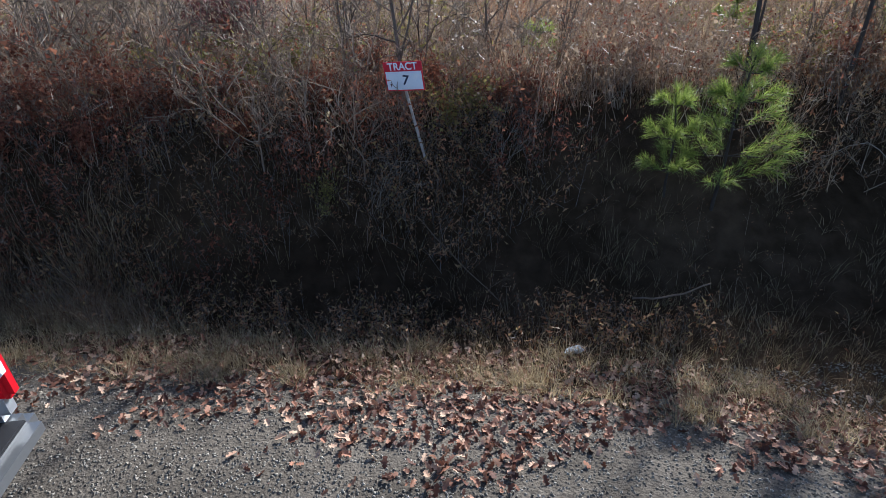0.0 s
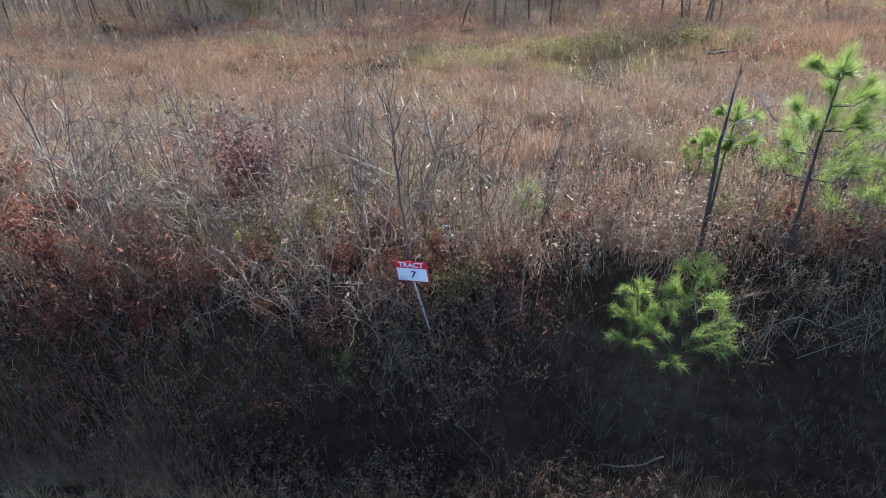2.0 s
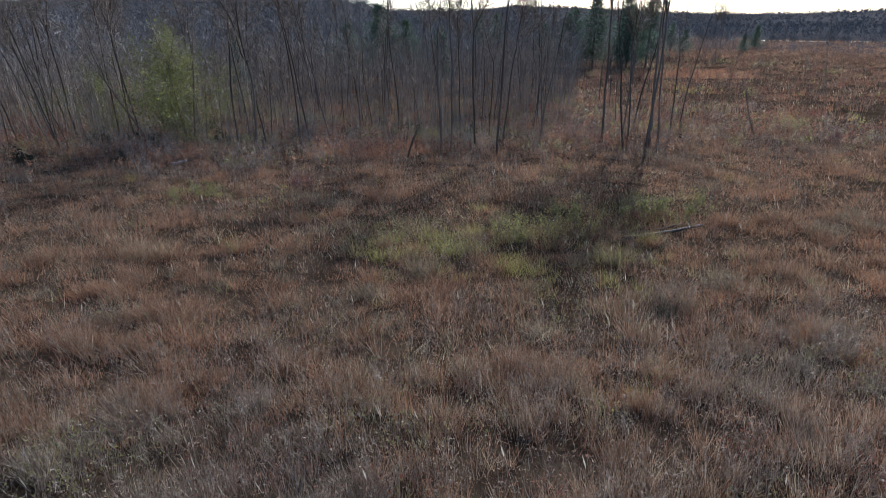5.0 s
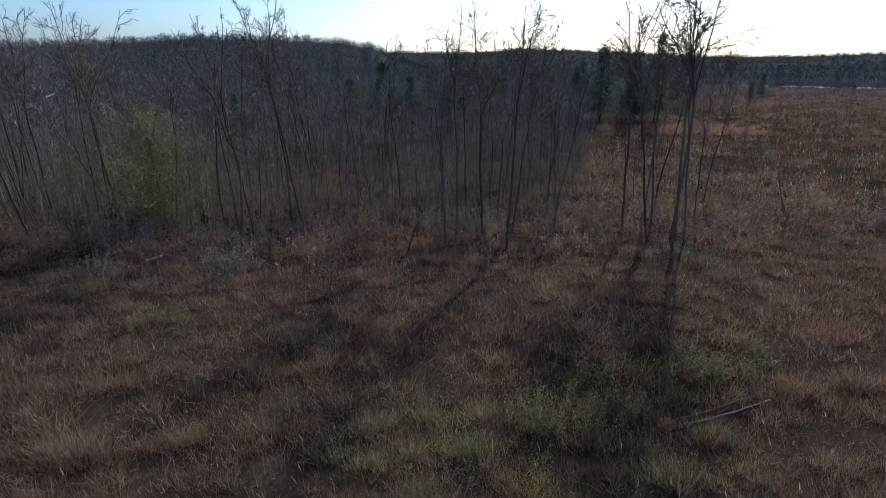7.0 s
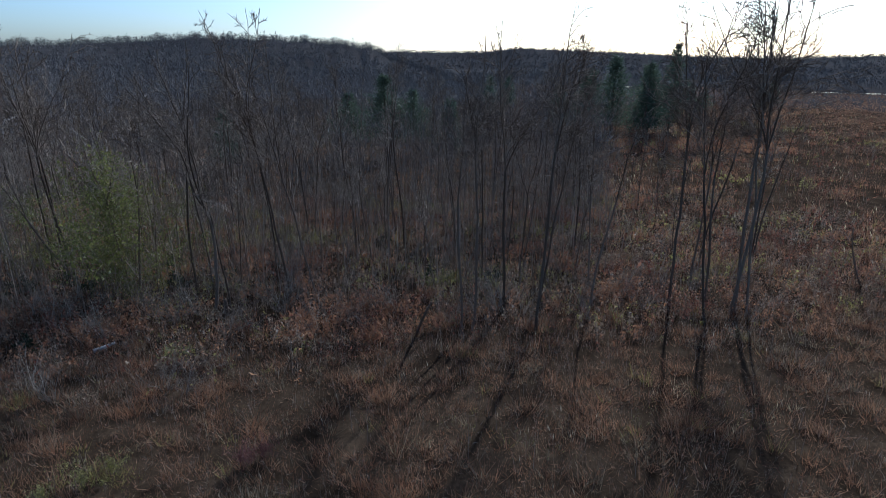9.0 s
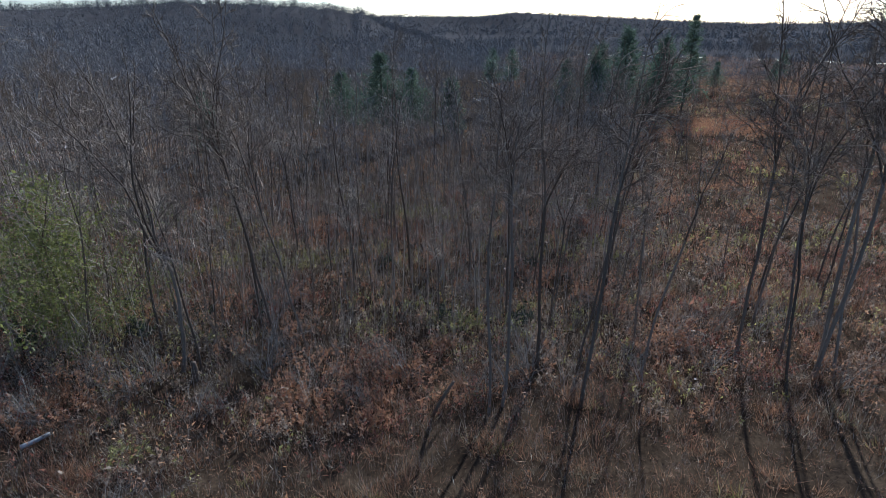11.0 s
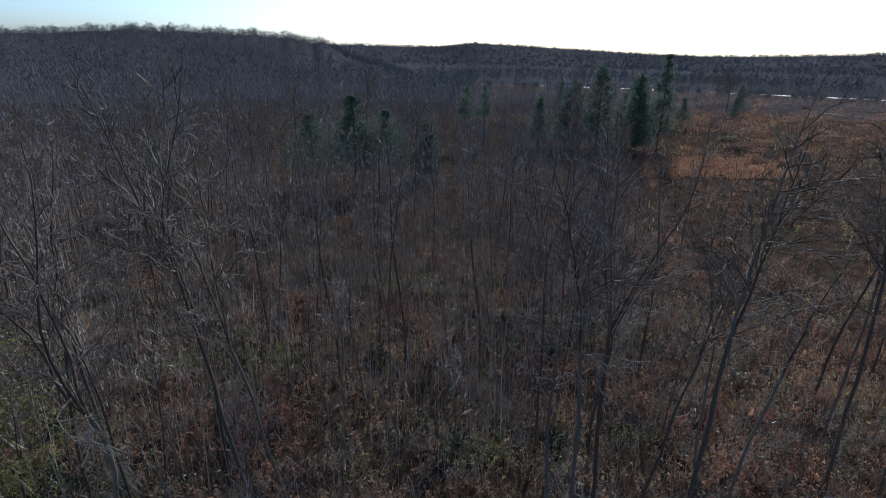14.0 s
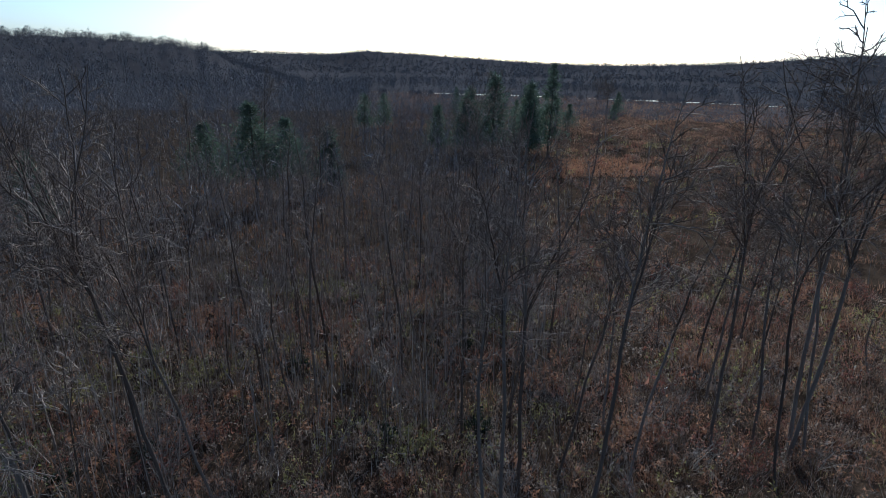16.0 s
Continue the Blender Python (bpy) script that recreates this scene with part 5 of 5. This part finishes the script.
for wx_ in (1.15, 4.6):
    for sgn in (-1, 1):
        bm = bmesh.new()
        bmesh.ops.create_cone(bm, cap_ends=True, segments=28, radius1=0.38, radius2=0.38, depth=0.26, matrix=pose(wx_, sgn * 0.82, 0.38, 90, 0, 0))
        wh = part("wheel", bm, M_RUBBER, truck, "black tyre")
        bm = bmesh.new()
        bmesh.ops.create_cone(bm, cap_ends=True, segments=20, radius1=0.22, radius2=0.2, depth=0.05, matrix=pose(wx_, sgn * 0.945, 0.38, 90, 0, 0))
        part("rim", bm, M_CHROME, wh)

# ---- fallen leaves and gravel on the shoulder ----
def oak_leaf(k):
    """A lobed leaf about 1 long: midrib and two outlines, folded along the midrib and curled at the ends."""
    r = np.random.default_rng(k)
    n, fold, curl = 7, r.uniform(-0.1, 0.6), r.uniform(-0.5, 0.7)
    rows = []
    for i in range(n):
        s = i / (n - 1)
        half = (0.36 * math.sin(math.pi * (0.08 + 0.88 * s)) ** 0.7) * (1.0 if i % 2 else 0.42)
        x = s - 0.5
        back = 0.06 if i % 2 else 0
        z = curl * x * x
        rows += [(x, 0, z), (x + back, half * r.uniform(0.8, 1.15), z + fold * half), (x + back, -half * r.uniform(0.8, 1.15), z + fold * half)]
    return np.array(rows)


def leaves(x, y, size, lift):
    vs, fs, o = [], [], 0
    shapes = [oak_leaf(k) for k in range(10)]
    z = ground_z(x, y)
    j = np.arange(6)[:, None] * 3
    quads = np.concatenate([j + [0, 3, 4, 1], j + [0, 2, 5, 3]])
    for i in range(len(x)):
        L = shapes[i % 10] * size * rng.uniform(0.6, 1.25)
        m = np.array(Euler((rng.normal(0, 0.5), rng.normal(0, 0.5), rng.uniform(0, 6.28))).to_matrix())
        vs.append(L @ m.T + [x[i], y[i], z[i] + lift * rng.uniform(0.3, 1.6)])
        fs.append(quads + o)
        o += len(L)
    return np.concatenate(vs), np.concatenate(fs)


lx, ly = scatter(15000, -6.5, 6.5, 2.6, 6.0, lambda x, y: patchy(x, y, 1.7, 8) + 0.8 * (y - edge_y(x) + 1.15) + 0.13 * x > -0.22 + rng.normal(0, 0.3, len(x)))
lk = ly < edge_y(lx) + 0.15 + rng.normal(0, 0.2, len(lx))
lx, ly = lx[lk], ly[lk]
lv, lf = leaves(lx, ly, 0.08, 0.03)
tagged(new("fallen_leaves", mesh_of("fallen_leaves", lv, lf, [M_LEAFLITTER])), "fallen brown oak leaves lying over the gravel edge", "leaves", kind="stuff")
n = 27000
kx, ky = rng.uniform(-6, 6, n), rng.uniform(2.6, 5.2, n)
kz = ground_z(kx, ky)
s = rng.uniform(0.006, 0.017, n)
off = np.array([(1, 0.1, -0.3), (0.1, 0.9, -0.3), (-1, 0.1, -0.3), (-0.1, -0.8, -0.3), (0.25, 0.2, 0.42)])
th = rng.uniform(0, 6.28, n)
c, sn = np.cos(th), np.sin(th)
R = np.stack([np.stack([c, -sn, 0 * c], 1), np.stack([sn, c, 0 * c], 1), np.stack([0 * c, 0 * c, 1 + 0 * c], 1)], 1)
pts = np.einsum("nij,kj->nki", R, off) * (s[:, None] * rng.uniform(0.7, 1.35, (n, 5)))[:, :, None] + np.stack([kx, ky, kz + 0.006], 1)[:, None]
i4 = np.arange(n)[:, None] * 5
tf = np.concatenate([i4 + [0, 1, 4], i4 + [1, 2, 4], i4 + [2, 3, 4], i4 + [3, 0, 4]], 1).reshape(-1, 3)
tagged(new("gravel", mesh_of("gravel", pts.reshape(-1, 3), tf, [M_GRAVEL])), "loose grey crushed stone on the road shoulder", "gravel", kind="stuff")

# ---- odds and ends on the ground ----
def log(name, label, a, b, radius, mat, category="log", bend=0.1):
    a, b = Vector(a), Vector(b)
    side = (b - a).cross(Vector((0, 0, 1))).normalized()
    n = 9
    pts = [a.lerp(b, i / (n - 1)) + side * bend * math.sin(math.pi * i / (n - 1)) * (b - a).length + Vector((0, 0, 0.01 * math.sin(i * 2.1))) for i in range(n)]
    v, f = tube(np.array(pts), [radius * (1 - 0.35 * i / (n - 1)) * (1 + 0.08 * math.sin(i * 3.3)) for i in range(n)], 9)
    f = f.tolist() + [list(range(9))[::-1], list(range(len(v) - 9, len(v)))]
    return tagged(new(name, mesh_of(name, v, f, [mat], smooth=True)), label, category)


def gz(x, y, d=0.0):
    return (x, y, float(ground_z(x, y)) + d)


log("stick", "thin curved pale stick lying on the dark bank", gz(2.2, 6.3, 0.3), gz(3.05, 6.16, 0.45), 0.014, M_BARK, "stick", 0.12)
log("stick", "long straight dead stick leaning down the bank", gz(-0.45, 7.7, 0.15), gz(0.6, 6.6, 0.3), 0.009, M_BARK, "stick", 0.02)
log("stick", "thin dead stick across the shaded weeds", gz(-3.3, 7.1, 0.25), gz(-2.8, 6.4, 0.3), 0.006, M_BARK, "stick", 0.05)
log("fallen_log", "grey fallen log lying in the field weeds", gz(13.4, 33.3, 0.2), gz(19.0, 34.6, 0.35), 0.12, M_DARKBARK, "log", 0.02)
log("fallen_log", "second grey log beside the fallen one", gz(13.9, 33.9, 0.2), gz(17.8, 34.9, 0.4), 0.08, M_BARK, "log", 0.03)
log("fallen_log", "bleached pale log on the field edge", gz(-20.6, 65.8, 0.25), gz(-19.4, 66.7, 0.45), 0.16, M_PALEBARK, "log", 0.03)
log("tree_stump", "dark broken stump at the woods edge", gz(-12.3, 71.8, -0.1), gz(-12.3, 71.9, 1.5), 0.24, M_BARK, "stump", 0.02)
log("dead_snag", "dark leaning dead trunk in the field", gz(3.9, 65.5, -0.1), gz(5.0, 64.0, 3.5), 0.12, M_BARK, "snag", 0.04)
log("leaning_sapling", "bare leaning sapling in the open field", gz(49.3, 70.9, -0.1), gz(46.2, 70.4, 6.4), 0.09, M_BARK, "sapling", 0.05)
log("broken_limb", "peeled white broken limb hooked in the dead trunk", (4.95, 9.3, 4.55), (5.3, 9.15, 4.1), 0.014, M_PALEBARK, "limb", 0.15)

# crumpled bag at the ditch edge
M_BAG = plain("thin white plastic", (0.42, 0.46, 0.48), 0.35)
bm = bmesh.new()
bmesh.ops.create_icosphere(bm, subdivisions=4, radius=0.1)
for v in bm.verts:
    q = noise.noise(v.co * 14) * 0.35 + noise.noise(v.co * 37) * 0.18
    v.co = Vector((v.co.x * 1.25 * (1 + q), v.co.y * 0.5 * (1 + q), max(v.co.z * 0.22 * (1 + 2.2 * q), -0.012)))
me = bpy.data.meshes.new("plastic_bag")
bm.to_mesh(me)
bm.free()
me.materials.append(M_BAG)
bag = tagged(new("plastic_bag", me), "crumpled white plastic bag lying at the ditch edge", "litter")
bag.matrix_basis = pose(*gz(1.31, 5.49, 0.03), 0, 0, 20)

# the plan is drawn in units of K metres
for ob in list(scene.objects):
    if ob.parent is None and ob.type not in {"CAMERA", "LIGHT"}:
        ob.matrix_basis = Matrix.Scale(K, 4) @ ob.matrix_basis
